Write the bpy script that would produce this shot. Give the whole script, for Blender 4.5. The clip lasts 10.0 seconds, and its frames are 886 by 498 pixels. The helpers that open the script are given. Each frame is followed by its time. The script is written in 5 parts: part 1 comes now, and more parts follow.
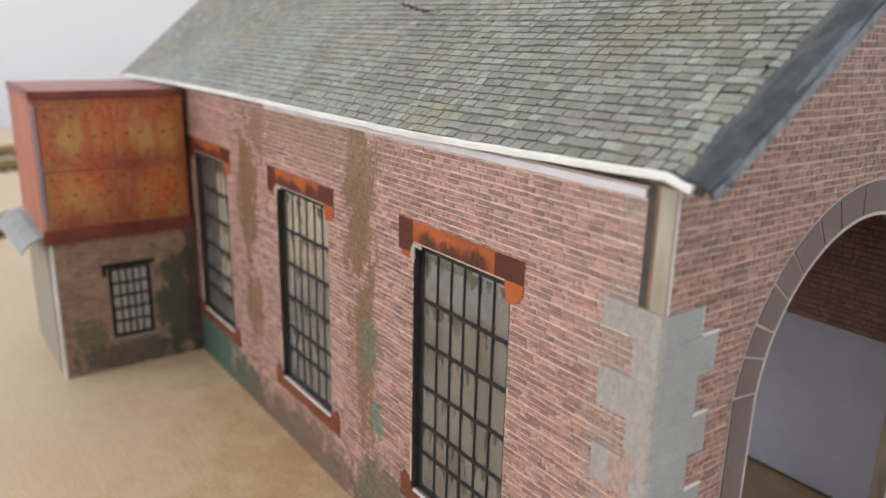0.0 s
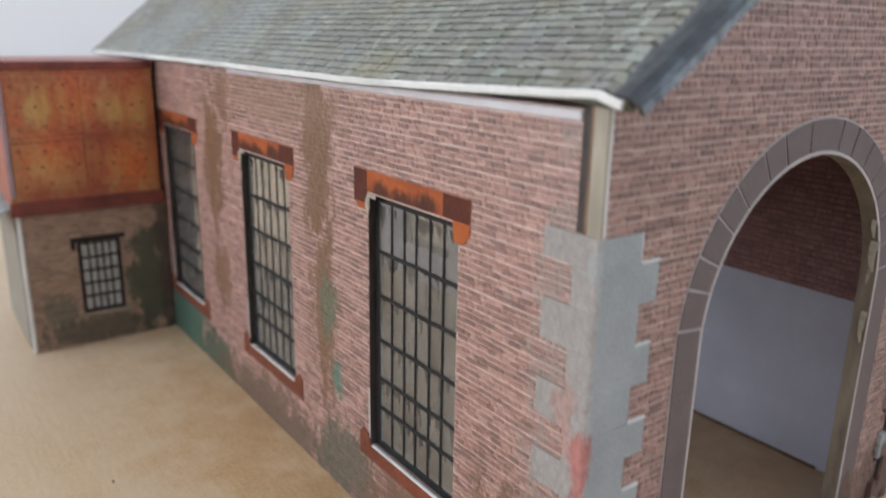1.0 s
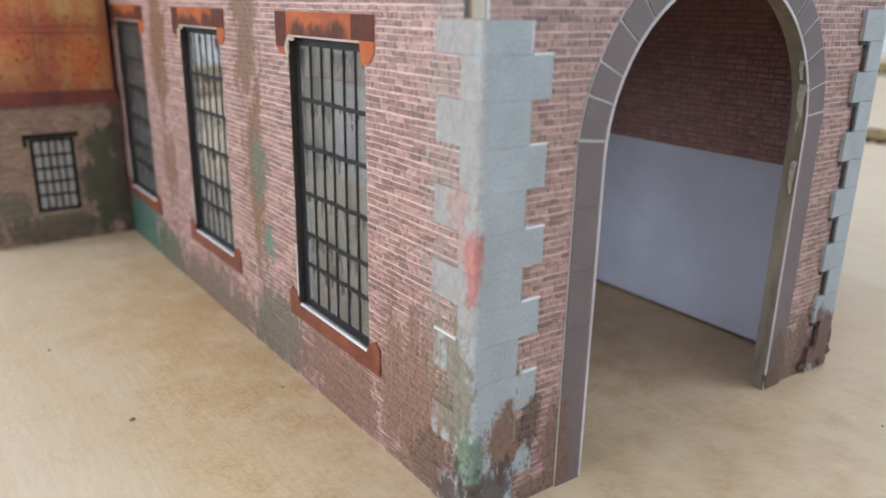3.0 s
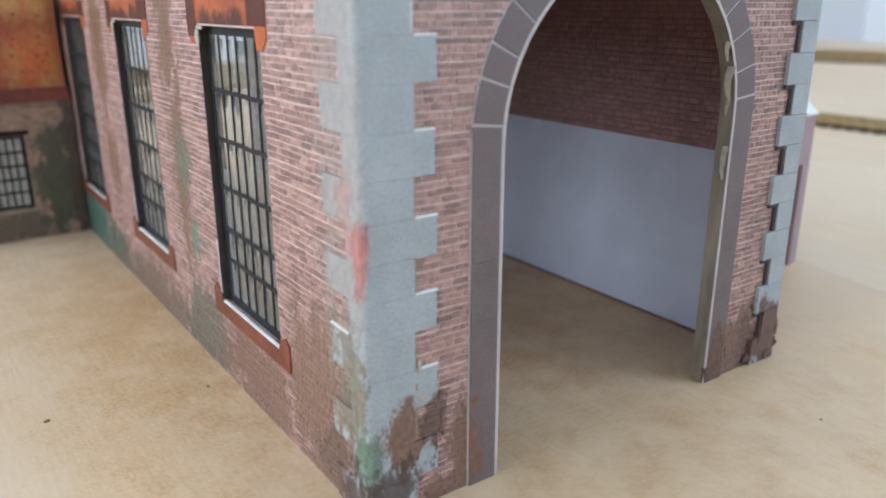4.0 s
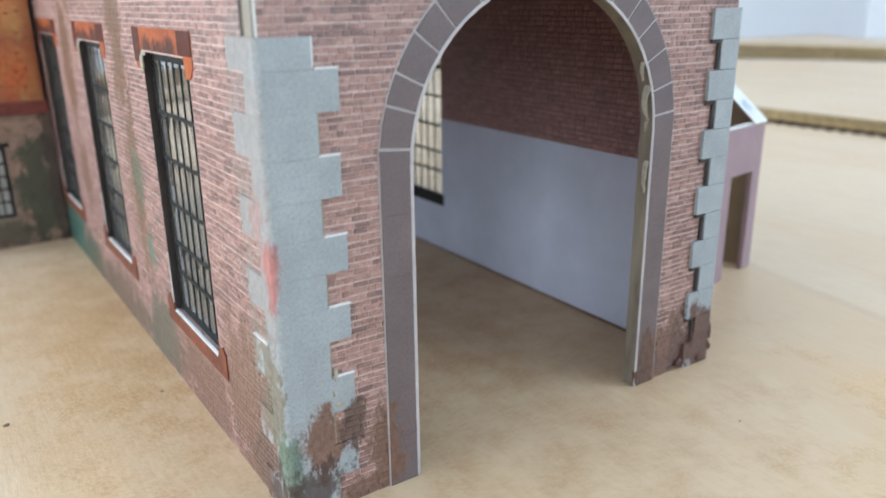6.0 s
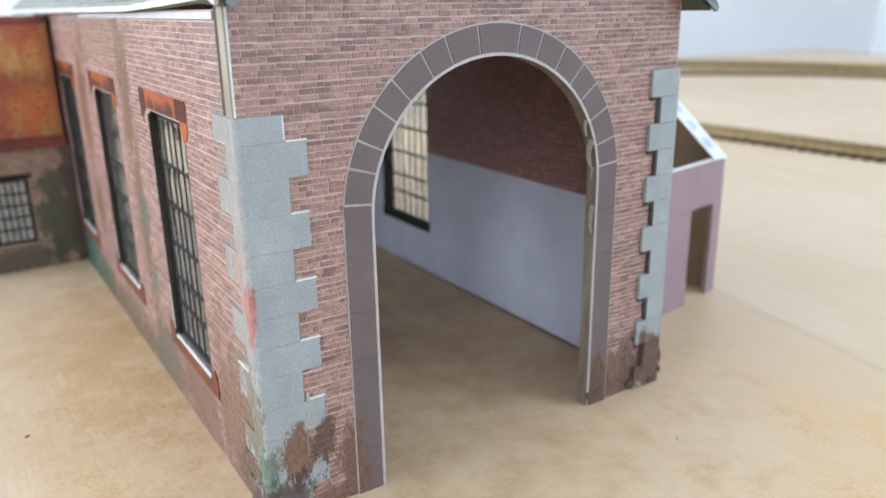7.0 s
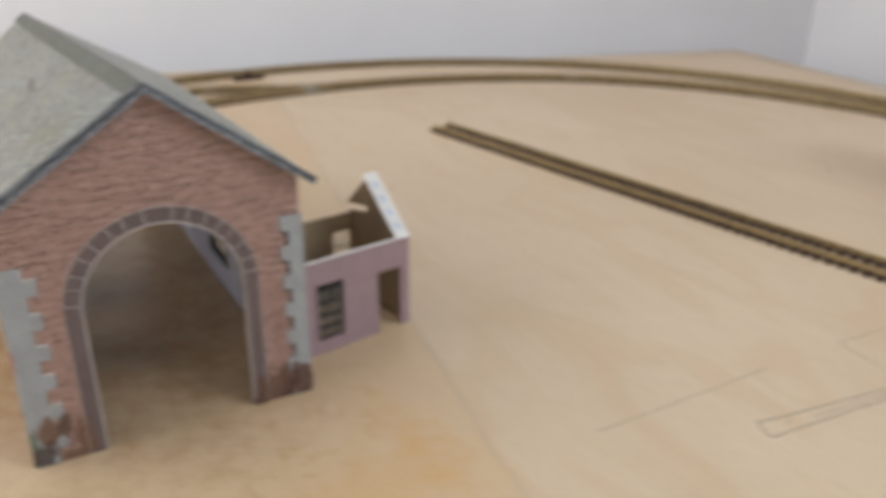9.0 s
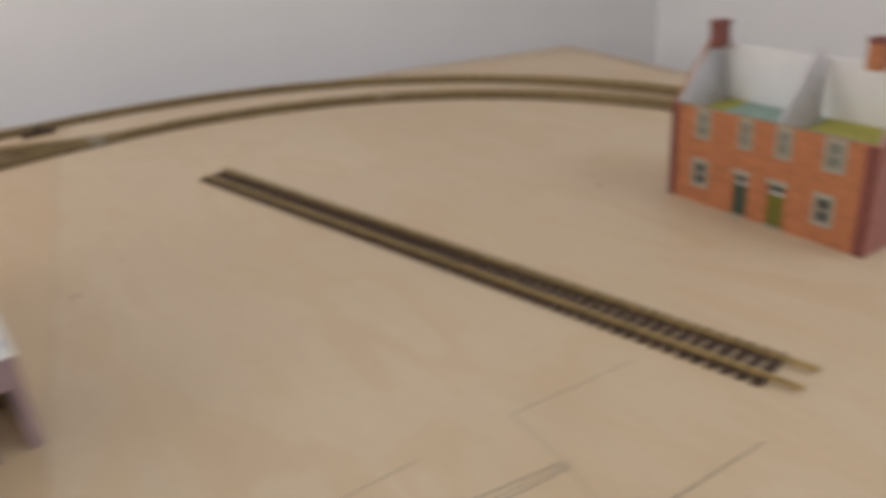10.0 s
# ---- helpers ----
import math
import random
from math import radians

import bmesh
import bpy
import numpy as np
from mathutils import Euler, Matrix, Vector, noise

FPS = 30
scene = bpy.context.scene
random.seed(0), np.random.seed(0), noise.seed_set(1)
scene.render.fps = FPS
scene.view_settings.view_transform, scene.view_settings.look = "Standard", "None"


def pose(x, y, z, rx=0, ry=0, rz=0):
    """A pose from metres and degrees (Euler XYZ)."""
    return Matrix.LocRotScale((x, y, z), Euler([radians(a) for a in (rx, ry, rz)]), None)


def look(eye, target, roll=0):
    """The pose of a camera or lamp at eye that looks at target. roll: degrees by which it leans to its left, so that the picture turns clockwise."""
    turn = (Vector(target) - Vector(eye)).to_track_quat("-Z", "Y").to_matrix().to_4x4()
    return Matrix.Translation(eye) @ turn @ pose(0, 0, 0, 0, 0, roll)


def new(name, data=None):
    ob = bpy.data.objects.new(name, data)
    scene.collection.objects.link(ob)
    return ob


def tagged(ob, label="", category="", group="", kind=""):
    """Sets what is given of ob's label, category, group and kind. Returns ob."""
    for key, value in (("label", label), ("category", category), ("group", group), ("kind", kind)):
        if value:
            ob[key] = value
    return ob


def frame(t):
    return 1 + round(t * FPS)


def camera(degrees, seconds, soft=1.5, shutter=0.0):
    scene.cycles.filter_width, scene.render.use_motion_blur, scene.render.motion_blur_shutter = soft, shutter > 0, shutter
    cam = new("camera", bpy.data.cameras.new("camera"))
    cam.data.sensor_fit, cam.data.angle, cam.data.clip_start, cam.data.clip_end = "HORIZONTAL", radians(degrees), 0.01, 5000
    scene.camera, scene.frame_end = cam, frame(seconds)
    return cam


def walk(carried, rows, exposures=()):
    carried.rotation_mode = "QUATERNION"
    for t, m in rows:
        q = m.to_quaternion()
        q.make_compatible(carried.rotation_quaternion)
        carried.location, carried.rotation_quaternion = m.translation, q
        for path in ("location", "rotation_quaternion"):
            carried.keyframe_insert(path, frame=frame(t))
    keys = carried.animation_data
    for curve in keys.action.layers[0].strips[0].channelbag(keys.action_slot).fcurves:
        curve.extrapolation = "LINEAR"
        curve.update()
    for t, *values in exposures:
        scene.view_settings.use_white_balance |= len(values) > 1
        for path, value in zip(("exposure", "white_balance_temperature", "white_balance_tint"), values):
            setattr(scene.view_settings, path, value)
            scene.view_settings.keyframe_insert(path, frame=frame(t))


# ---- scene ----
MM = 0.001
cam = camera(60.33, 10.0, soft=1.5, shutter=0.5)
cam.data.dof.use_dof = True
cam.data.dof.focus_distance = 0.135
cam.data.dof.aperture_fstop = 18.0
PATH = [
    (0, (-77.14, -57.69, 109.74), (35.27, 98.13, 54.21), 1.26),
    (0.5, (-75.47, -59.43, 109.17), (37.64, 96.16, 54.43), 1.51),
    (1, (-72.05, -64.09, 99.94), (41.55, 91.23, 45.42), 1.04),
    (1.5, (-68.53, -68.66, 88.41), (44.69, 86.36, 32.29), 0.46),
    (2, (-68.11, -72.61, 78.56), (44.47, 82.46, 21.32), 0.94),
    (2.2, (-67.44, -73.46, 77.96), (45.52, 81.09, 20.03), 1.10),
    (3.3, (-58.62, -80.10, 76.25), (52.34, 74.50, 14.73), 0.73),
    (3.5, (-55.40, -81.92, 76.42), (55.04, 73.36, 15.67), 0.47),
    (4, (-46.60, -84.07, 74.34), (63.28, 71.33, 12.88), -0.01),
    (4.5, (-41.47, -89.12, 76.71), (67.77, 66.46, 14.58), -0.19),
    (5, (-39.39, -94.83, 76.74), (69.03, 61.26, 14.42), -0.30),
    (5.5, (-39.93, -94.05, 77.48), (68.15, 62.26, 15.16), -0.47),
    (6, (-37.68, -97.76, 79.33), (69.47, 59.18, 16.97), -0.71),
    (6.2, (-37.11, -102.16, 86.16), (69.08, 55.62, 24.29), -1.01),
    (7.3, (-37.95, -119.77, 91.05), (64.80, 40.74, 30.39), -0.57),
    (7.5, (-37.99, -121.56, 91.37), (64.53, 39.04, 30.57), -0.19),
    (7.7, (-38.53, -126.10, 96.98), (62.89, 35.12, 35.96), -0.54),
    (8, (-32.88, -132.28, 99.74), (66.73, 30.18, 39.04), -0.68),
    (8.2, (-30.95, -135.30, 101.79), (69.17, 27.12, 41.80), -0.64),
    (8.4, (-29.41, -144.22, 115.60), (72.06, 17.22, 55.24), -0.81),
    (8.5, (-26.40, -151.01, 123.02), (74.12, 11.02, 62.68), -0.69),
    (8.6, (-27.14, -177.64, 143.08), (74.26, -16.19, 82.64), -1.86),
    (8.7, (-20.51, -192.72, 153.08), (78.63, -31.85, 87.56), -2.48),
    (8.8, (-9.71, -223.08, 167.90), (87.24, -63.55, 96.12), -1.46),
    (8.9, (-5.27, -236.80, 171.03), (91.02, -78.87, 94.95), 0.14),
    (9, (9.53, -256.13, 174.62), (104.70, -98.04, 97.50), 0.74),
    (9.1, (15.62, -264.37, 176.35), (112.13, -106.67, 100.08), 0.29),
    (9.3, (35.78, -279.80, 180.00), (133.35, -123.38, 102.45), -0.15),
    (9.5, (54.31, -285.09, 183.15), (153.01, -129.57, 105.22), -0.84),
    (9.7, (85.42, -281.29, 193.03), (186.29, -127.73, 114.01), -1.98),
    (9.8, (109.92, -284.44, 199.67), (211.63, -131.71, 120.12), -2.70),
    (9.9, (125.09, -285.60, 198.01), (227.94, -133.43, 118.84), -3.04),
    (10, (156.83, -291.67, 192.68), (260.43, -139.92, 113.69), -4.57),
]
walk(cam, [(t, look(Vector(eye) * MM, Vector(target) * MM, roll)) for t, eye, target, roll in PATH],
     exposures=[(0.0, -0.45, 6050, 9), (1.0, -0.57, 5700, 8), (2.0, -0.22, 5600, 5), (3.5, -0.12, 5300, 4), (5.5, 0.08, 5200, 1), (7.5, 0.16, 5500, 4), (8.0, 0.17, 5700, 5), (8.5, 0.17, 5900, 6), (9.0, -0.58, 6250, 10), (9.5, -0.80, 6400, 11), (10.0, -1.0, 6650, 12)])

# ---- room frame: origin in the corner of the room behind the layout ----
ROOM = pose(1.160, 0.525, 0, 0, 0, 165)      # local x runs along the back wall, local y comes forward along the side wall
ROOM_L, ROOM_W, ROOM_LOW, ROOM_TOP = 2400, 2700, -780, 1620

# ---- world and light ----
world = bpy.data.worlds.new("daylight")
scene.world = world
world.use_nodes = True
sky = world.node_tree.nodes.new("ShaderNodeTexSky")
sky.sky_type = "NISHITA"
sky.sun_disc = False
sky.sun_elevation = radians(35)
sky.sun_rotation = radians(200)
world.node_tree.links.new(sky.outputs[0], world.node_tree.nodes["Background"].inputs[0])
world.node_tree.nodes["Background"].inputs[1].default_value = 0.1


def window_light(name, x, y, z, sx, sy, turn, watts, colour):
    data = bpy.data.lights.new(name, "AREA")
    data.shape, data.size, data.size_y, data.energy, data.color = "RECTANGLE", sx * MM, sy * MM, watts, colour
    ob = new(name, data)
    ob.matrix_world = ROOM @ pose(x * MM, y * MM, z * MM, 90, 0, turn)
    return ob


# daylight through the tall window in the side wall opposite
window_light("window_daylight", ROOM_L - 20, 800, 700, 1300, 1200, 90, 31.0, (1.0, 0.955, 0.90))
# daylight from the second window, in the wall on the other side, towards the camera
window_light("window_daylight", 20, 1450, 830, 1000, 950, 270, 15.5, (0.84, 0.93, 1.0))


# ---- materials ----
def tree(name):
    m = bpy.data.materials.new(name)
    m.use_nodes = True
    return m, m.node_tree, m.node_tree.nodes["Principled BSDF"]


def node(nt, kind, ins=(), **props):
    n = nt.nodes.new(kind)
    for k, v in props.items():
        setattr(n, k, v)
    for key, v in dict(ins).items():
        if hasattr(v, "is_linked"):
            nt.links.new(v, n.inputs[key])
        else:
            n.inputs[key].default_value = v
    return n


def rgba(c):
    return (c[0], c[1], c[2], 1.0)


def place_of(nt, local=False):
    if local:
        return node(nt, "ShaderNodeTexCoord").outputs["Object"]
    return node(nt, "ShaderNodeNewGeometry").outputs["Position"]


def noise_of(nt, vec, size_mm, detail=3.0, rough=0.55, stretch=(1, 1, 1)):
    m = node(nt, "ShaderNodeVectorMath", {0: vec, 1: tuple(s / (size_mm * MM) for s in stretch)}, operation="MULTIPLY")
    return node(nt, "ShaderNodeTexNoise", {"Vector": m.outputs[0], "Scale": 1.0, "Detail": detail, "Roughness": rough}).outputs["Fac"]


def span(nt, value, a, b, c=0.0, d=1.0):
    return node(nt, "ShaderNodeMapRange", {"Value": value, "From Min": a, "From Max": b, "To Min": c, "To Max": d}).outputs[0]


def mixed(nt, fac, a, b, blend="MIX"):
    n = node(nt, "ShaderNodeMix", data_type="RGBA", blend_type=blend)
    for i, v in ((0, fac), (6, a), (7, b)):
        if hasattr(v, "is_linked"):
            nt.links.new(v, n.inputs[i])
        else:
            n.inputs[i].default_value = v if i == 0 else rgba(v)
    return n.outputs[2]


def bumped(nt, bsdf, height, strength, dist_mm):
    b = node(nt, "ShaderNodeBump", {"Height": height, "Strength": strength, "Distance": dist_mm * MM})
    nt.links.new(b.outputs[0], bsdf.inputs["Normal"])


def blotched(nt, vec, colour, blobs, edge=0.3, size=4.2, grain=0.9):
    """Lays brushed-on weathering, or shade put into colour, over a colour; a blob is centre and size in mm, colour and
    strength.
    """
    wob = noise_of(nt, vec, size, 5.0, 0.72, (1, 1, 0.5))
    fine = noise_of(nt, vec, 0.8, 3.0, 0.7, (1, 1, 0.6))
    for (cx, cy, cz), (sx, sy, sz), tint, strength in blobs:
        d = node(nt, "ShaderNodeVectorMath", {0: vec, 1: (cx * MM, cy * MM, cz * MM)}, operation="SUBTRACT").outputs[0]
        d = node(nt, "ShaderNodeVectorMath", {0: d, 1: (1 / (sx * MM), 1 / (sy * MM), 1 / (sz * MM))}, operation="MULTIPLY").outputs[0]
        r = node(nt, "ShaderNodeVectorMath", {0: d}, operation="LENGTH").outputs["Value"]
        r = node(nt, "ShaderNodeMath", {0: wob, 1: 3.0, 2: r}, operation="MULTIPLY_ADD").outputs[0]
        r = node(nt, "ShaderNodeMath", {0: fine, 1: grain, 2: r}, operation="MULTIPLY_ADD").outputs[0]
        f = span(nt, r, 2.3 + grain / 2 + edge / 2, 2.3 + grain / 2 - edge / 2, 0.0, strength)
        tone = mixed(nt, span(nt, fine, 0.3, 0.7), tuple(v * 0.6 for v in tint), tuple(v * 1.3 for v in tint))
        colour = mixed(nt, f, colour, tone)
    return colour


def plain(name, colour, rough=0.6, metal=0.0, vary=0.25, size=6.0, fine=0.8, bump=0.15, dark=None, stretch=(1, 1, 1), local=True, each=0.0, blobs=(), spec=0.5):
    """Painted, printed or moulded surface: colour broken at two scales, with fine relief."""
    m, nt, bsdf = tree(name)
    vec = place_of(nt, local)
    big, small = noise_of(nt, vec, size, 4.0, 0.6, stretch), noise_of(nt, vec, fine, 3.0, 0.6, stretch)
    low = dark or tuple(c * (1 - vary) for c in colour)
    high = tuple(min(1.0, c * (1 + vary * 0.5)) for c in colour)
    c = mixed(nt, span(nt, big, 0.3, 0.7), low, high)
    c = mixed(nt, span(nt, small, 0.35, 0.7, 0.0, 0.55), c, tuple(0.5 * (a + b) for a, b in zip(low, colour)))
    if each:
        rnd = node(nt, "ShaderNodeObjectInfo").outputs["Random"]
        c = mixed(nt, span(nt, rnd, 0, 1, 0, each), c, tuple(v * 0.45 for v in colour))
    if blobs:
        c = blotched(nt, vec, c, blobs, 0.6, 7.5, 0.4)
    nt.links.new(c, bsdf.inputs["Base Color"])
    nt.links.new(span(nt, small, 0.2, 0.8, rough - 0.08, rough + 0.1), bsdf.inputs["Roughness"])
    bsdf.inputs["Metallic"].default_value = metal
    bsdf.inputs["Specular IOR Level"].default_value = spec
    if bump:
        bumped(nt, bsdf, small, bump, 0.1)
    return m


BROWN, MOSS, RUST, DARK = (0.165, 0.082, 0.048), (0.035, 0.11, 0.08), (0.40, 0.10, 0.08), (0.06, 0.035, 0.028)
OCHRE = (0.17, 0.088, 0.042)
WALL_RUNS = [
    ((0, 80, 76), (6, 8.0, 27), OCHRE, 0.95), ((0, 78, 42), (6, 6.8, 26), OCHRE, 0.92), ((0, 76, 42), (6, 4.5, 8), (0.10, 0.14, 0.09), 0.65), ((0, 72.5, 27.5), (6, 2.6, 5.5), (0.06, 0.17, 0.12), 0.8),
    ((0, 143, 66), (6, 8.0, 21), OCHRE, 0.93), ((0, 141, 32), (6, 6.5, 11), OCHRE, 0.8), ((0, 134, 82), (6, 6, 7), OCHRE, 0.7), ((0, 100, 85), (6, 42, 7), (0.24, 0.145, 0.085), 0.5)]
WALL_FOOT = [
    ((0, 176, 4), (6, 28, 15), MOSS, 0.92), ((0, 150, 3), (6, 18, 12), (0.04, 0.08, 0.05), 0.88), ((0, 112, 2), (6, 46, 11), (0.10, 0.07, 0.042), 0.8), ((0, 70, 7), (6, 17, 12), (0.085, 0.085, 0.055), 0.8),
    ((0, 42, 6), (6, 20, 12), BROWN, 0.8), ((0, 16, 12), (5, 14, 21), (0.19, 0.10, 0.06), 0.88), ((0, 9, 6), (5, 9, 9), (0.11, 0.06, 0.038), 0.75)]
# the first mark turns the side-facing flank of the quoins darker and warmer
CORNER_MARKS = [
    ((-0.45, 5, 55), (0.55, 11, 50), (0.285, 0.235, 0.205), 0.6), ((-0.5, 4.5, 22), (2.0, 5.5, 13), (0.17, 0.14, 0.09), 0.78), ((0, 0.5, 8), (3.0, 3.8, 9), (0.10, 0.16, 0.10), 0.75), ((0, 4, 4), (3, 5, 6), DARK, 0.85),
    ((-0.4, 0.6, 42), (1.8, 2.0, 7), RUST, 0.7), ((-0.4, 4.0, 48), (1.8, 2.6, 7), (0.40, 0.18, 0.14), 0.45)]
PIER_DABS = [
    ((16.8, 0, 8), (4.0, 5, 10), BROWN, 0.95), ((5.5, 0, 13), (4.2, 5, 8), BROWN, 0.93), ((11.5, 0, 15), (3.2, 5, 4.5), (0.09, 0.045, 0.03), 0.9), ((4, 0, 4), (7, 5, 7), DARK, 0.85), ((13, 0, 1.5), (5, 5, 4), BROWN, 0.88),
    ((87, 0, 5), (10, 5, 11), BROWN, 0.94), ((97, 0, 5), (10, 5, 11), (0.12, 0.06, 0.042), 0.95), ((26, 0, 10), (2.6, 5, 11), (0.085, 0.06, 0.055), 0.8), ((80, 0, 4), (5, 5, 9), (0.11, 0.06, 0.04), 0.85)]
SHED_STAINS = WALL_RUNS + WALL_FOOT + CORNER_MARKS + PIER_DABS


def brick_material(name, tones, mortar, stains=(), joint=False, bump=0.45):
    m, nt, bsdf = tree(name)
    vec = place_of(nt)
    geo = node(nt, "ShaderNodeNewGeometry")
    rnd = node(nt, "ShaderNodeMath", {0: geo.outputs["Random Per Island"], 1: node(nt, "ShaderNodeObjectInfo").outputs["Random"]}, operation="ADD").outputs[0]
    rnd = node(nt, "ShaderNodeMath", {0: rnd}, operation="FRACT").outputs[0]
    big = noise_of(nt, vec, 11.0, 4.0, 0.7, (1, 1, 4.5))
    small = noise_of(nt, vec, 0.45, 4.0, 0.7)
    streak = noise_of(nt, vec, 1.0, 3.0, 0.65, (0.35, 0.35, 2.2))
    if joint:
        c = mixed(nt, span(nt, small, 0.35, 0.6), tuple(v * 0.55 for v in mortar), mortar)
        c = mixed(nt, span(nt, big, 0.45, 0.65, 0.0, 0.4), c, tuple(v * 0.4 for v in mortar))
    else:
        pick = node(nt, "ShaderNodeMath", {0: span(nt, big, 0.3, 0.7, 0.3, -0.3), 1: rnd}, operation="ADD", use_clamp=True).outputs[0]
        pick = span(nt, pick, 0.0, 1.0, 0.1, 0.94)
        ramp = node(nt, "ShaderNodeValToRGB", {"Fac": pick})
        el = ramp.color_ramp.elements
        el[0].position, el[0].color = 0.0, rgba(tones[0])
        el[1].position, el[1].color = 1.0, rgba(tones[-1])
        for p, t in zip((0.16, 0.42, 0.72), tones[1:-1]):
            el.new(p).color = rgba(t)
        c = mixed(nt, span(nt, small, 0.47, 0.63, 0.0, 0.75), ramp.outputs[0], tuple(v * 0.8 for v in tones[1]))
        c = mixed(nt, span(nt, small, 0.44, 0.3, 0.0, 0.5), c, tuple(min(1.0, v * 1.35) for v in tones[-1]))
        c = mixed(nt, span(nt, streak, 0.56, 0.7, 0.0, 0.7), c, tones[0])
        band = noise_of(nt, vec, 1.25, 3.0, 0.6, (0.14, 0.14, 1))
        c = mixed(nt, span(nt, band, 0.52, 0.66, 0.0, 0.72), c, tuple(0.7 * v for v in tones[1]))
        c = mixed(nt, span(nt, streak, 0.45, 0.3, 0.0, 0.5), c, tones[-1])
    c = blotched(nt, vec, c, stains)
    nt.links.new(c, bsdf.inputs["Base Color"])
    bsdf.inputs["Roughness"].default_value = 0.42
    bsdf.inputs["Specular IOR Level"].default_value = 0.85
    bumped(nt, bsdf, small, bump, 0.08)
    return m


SHED_TONES = [(0.075, 0.044, 0.038), (0.188, 0.098, 0.08), (0.30, 0.156, 0.123), (0.385, 0.21, 0.168), (0.455, 0.28, 0.23)]
BRICK = brick_material("printed_red_brick", SHED_TONES, None, SHED_STAINS)
MORTAR = brick_material("printed_pale_mortar", None, (0.65, 0.475, 0.41), SHED_STAINS, joint=True)
BRICK_INNER = brick_material("printed_dark_inner_brick", [(0.17, 0.08, 0.078), (0.235, 0.108, 0.10), (0.31, 0.14, 0.125), (0.365, 0.168, 0.15), (0.41, 0.20, 0.175)], None)
TANK_STAINS = [((-6, 191, 18), (9.5, 8, 22), (0.045, 0.06, 0.03), 0.88), ((-24, 191, 4), (24, 8, 6), (0.06, 0.06, 0.034), 0.75),
               ((-36, 191, 12), (8, 8, 7), (0.05, 0.075, 0.035), 0.6), ((-2, 191, 20), (3, 8, 40), DARK, 0.8)]
BRICK_TANK = brick_material("printed_brown_brick", [(0.15, 0.09, 0.06), (0.25, 0.15, 0.105), (0.36, 0.22, 0.15), (0.43, 0.275, 0.19), (0.49, 0.33, 0.235)], None, TANK_STAINS)
MORTAR_TANK = brick_material("printed_brown_mortar", None, (0.42, 0.31, 0.225), TANK_STAINS, joint=True)


def stone_material(name, colour, stains):
    m, nt, bsdf = tree(name)
    vec = place_of(nt)
    rnd = node(nt, "ShaderNodeObjectInfo").outputs["Random"]
    fine, mid = noise_of(nt, vec, 0.45, 3.0, 0.7), noise_of(nt, vec, 6.0, 4.0, 0.6)
    c = mixed(nt, span(nt, mid, 0.3, 0.7), tuple(v * 0.86 for v in colour), tuple(min(1, v * 1.08) for v in colour))
    c = mixed(nt, span(nt, rnd, 0, 1, 0.0, 0.22), c, tuple(v * 0.72 for v in colour))
    c = mixed(nt, span(nt, fine, 0.48, 0.7, 0.0, 0.55), c, tuple(v * 0.5 for v in colour))
    c = mixed(nt, span(nt, fine, 0.42, 0.3, 0.0, 0.5), c, tuple(min(1, v * 1.25) for v in colour))
    c = blotched(nt, vec, c, stains)
    nt.links.new(c, bsdf.inputs["Base Color"])
    bsdf.inputs["Roughness"].default_value = 0.55
    bumped(nt, bsdf, fine, 0.3, 0.06)
    return m


QUOIN = stone_material("pale_grey_stone_paper", (0.36, 0.372, 0.37), SHED_STAINS)
VOUSSOIR = stone_material("grey_brown_stone_paper", (0.148, 0.11, 0.105), SHED_STAINS)


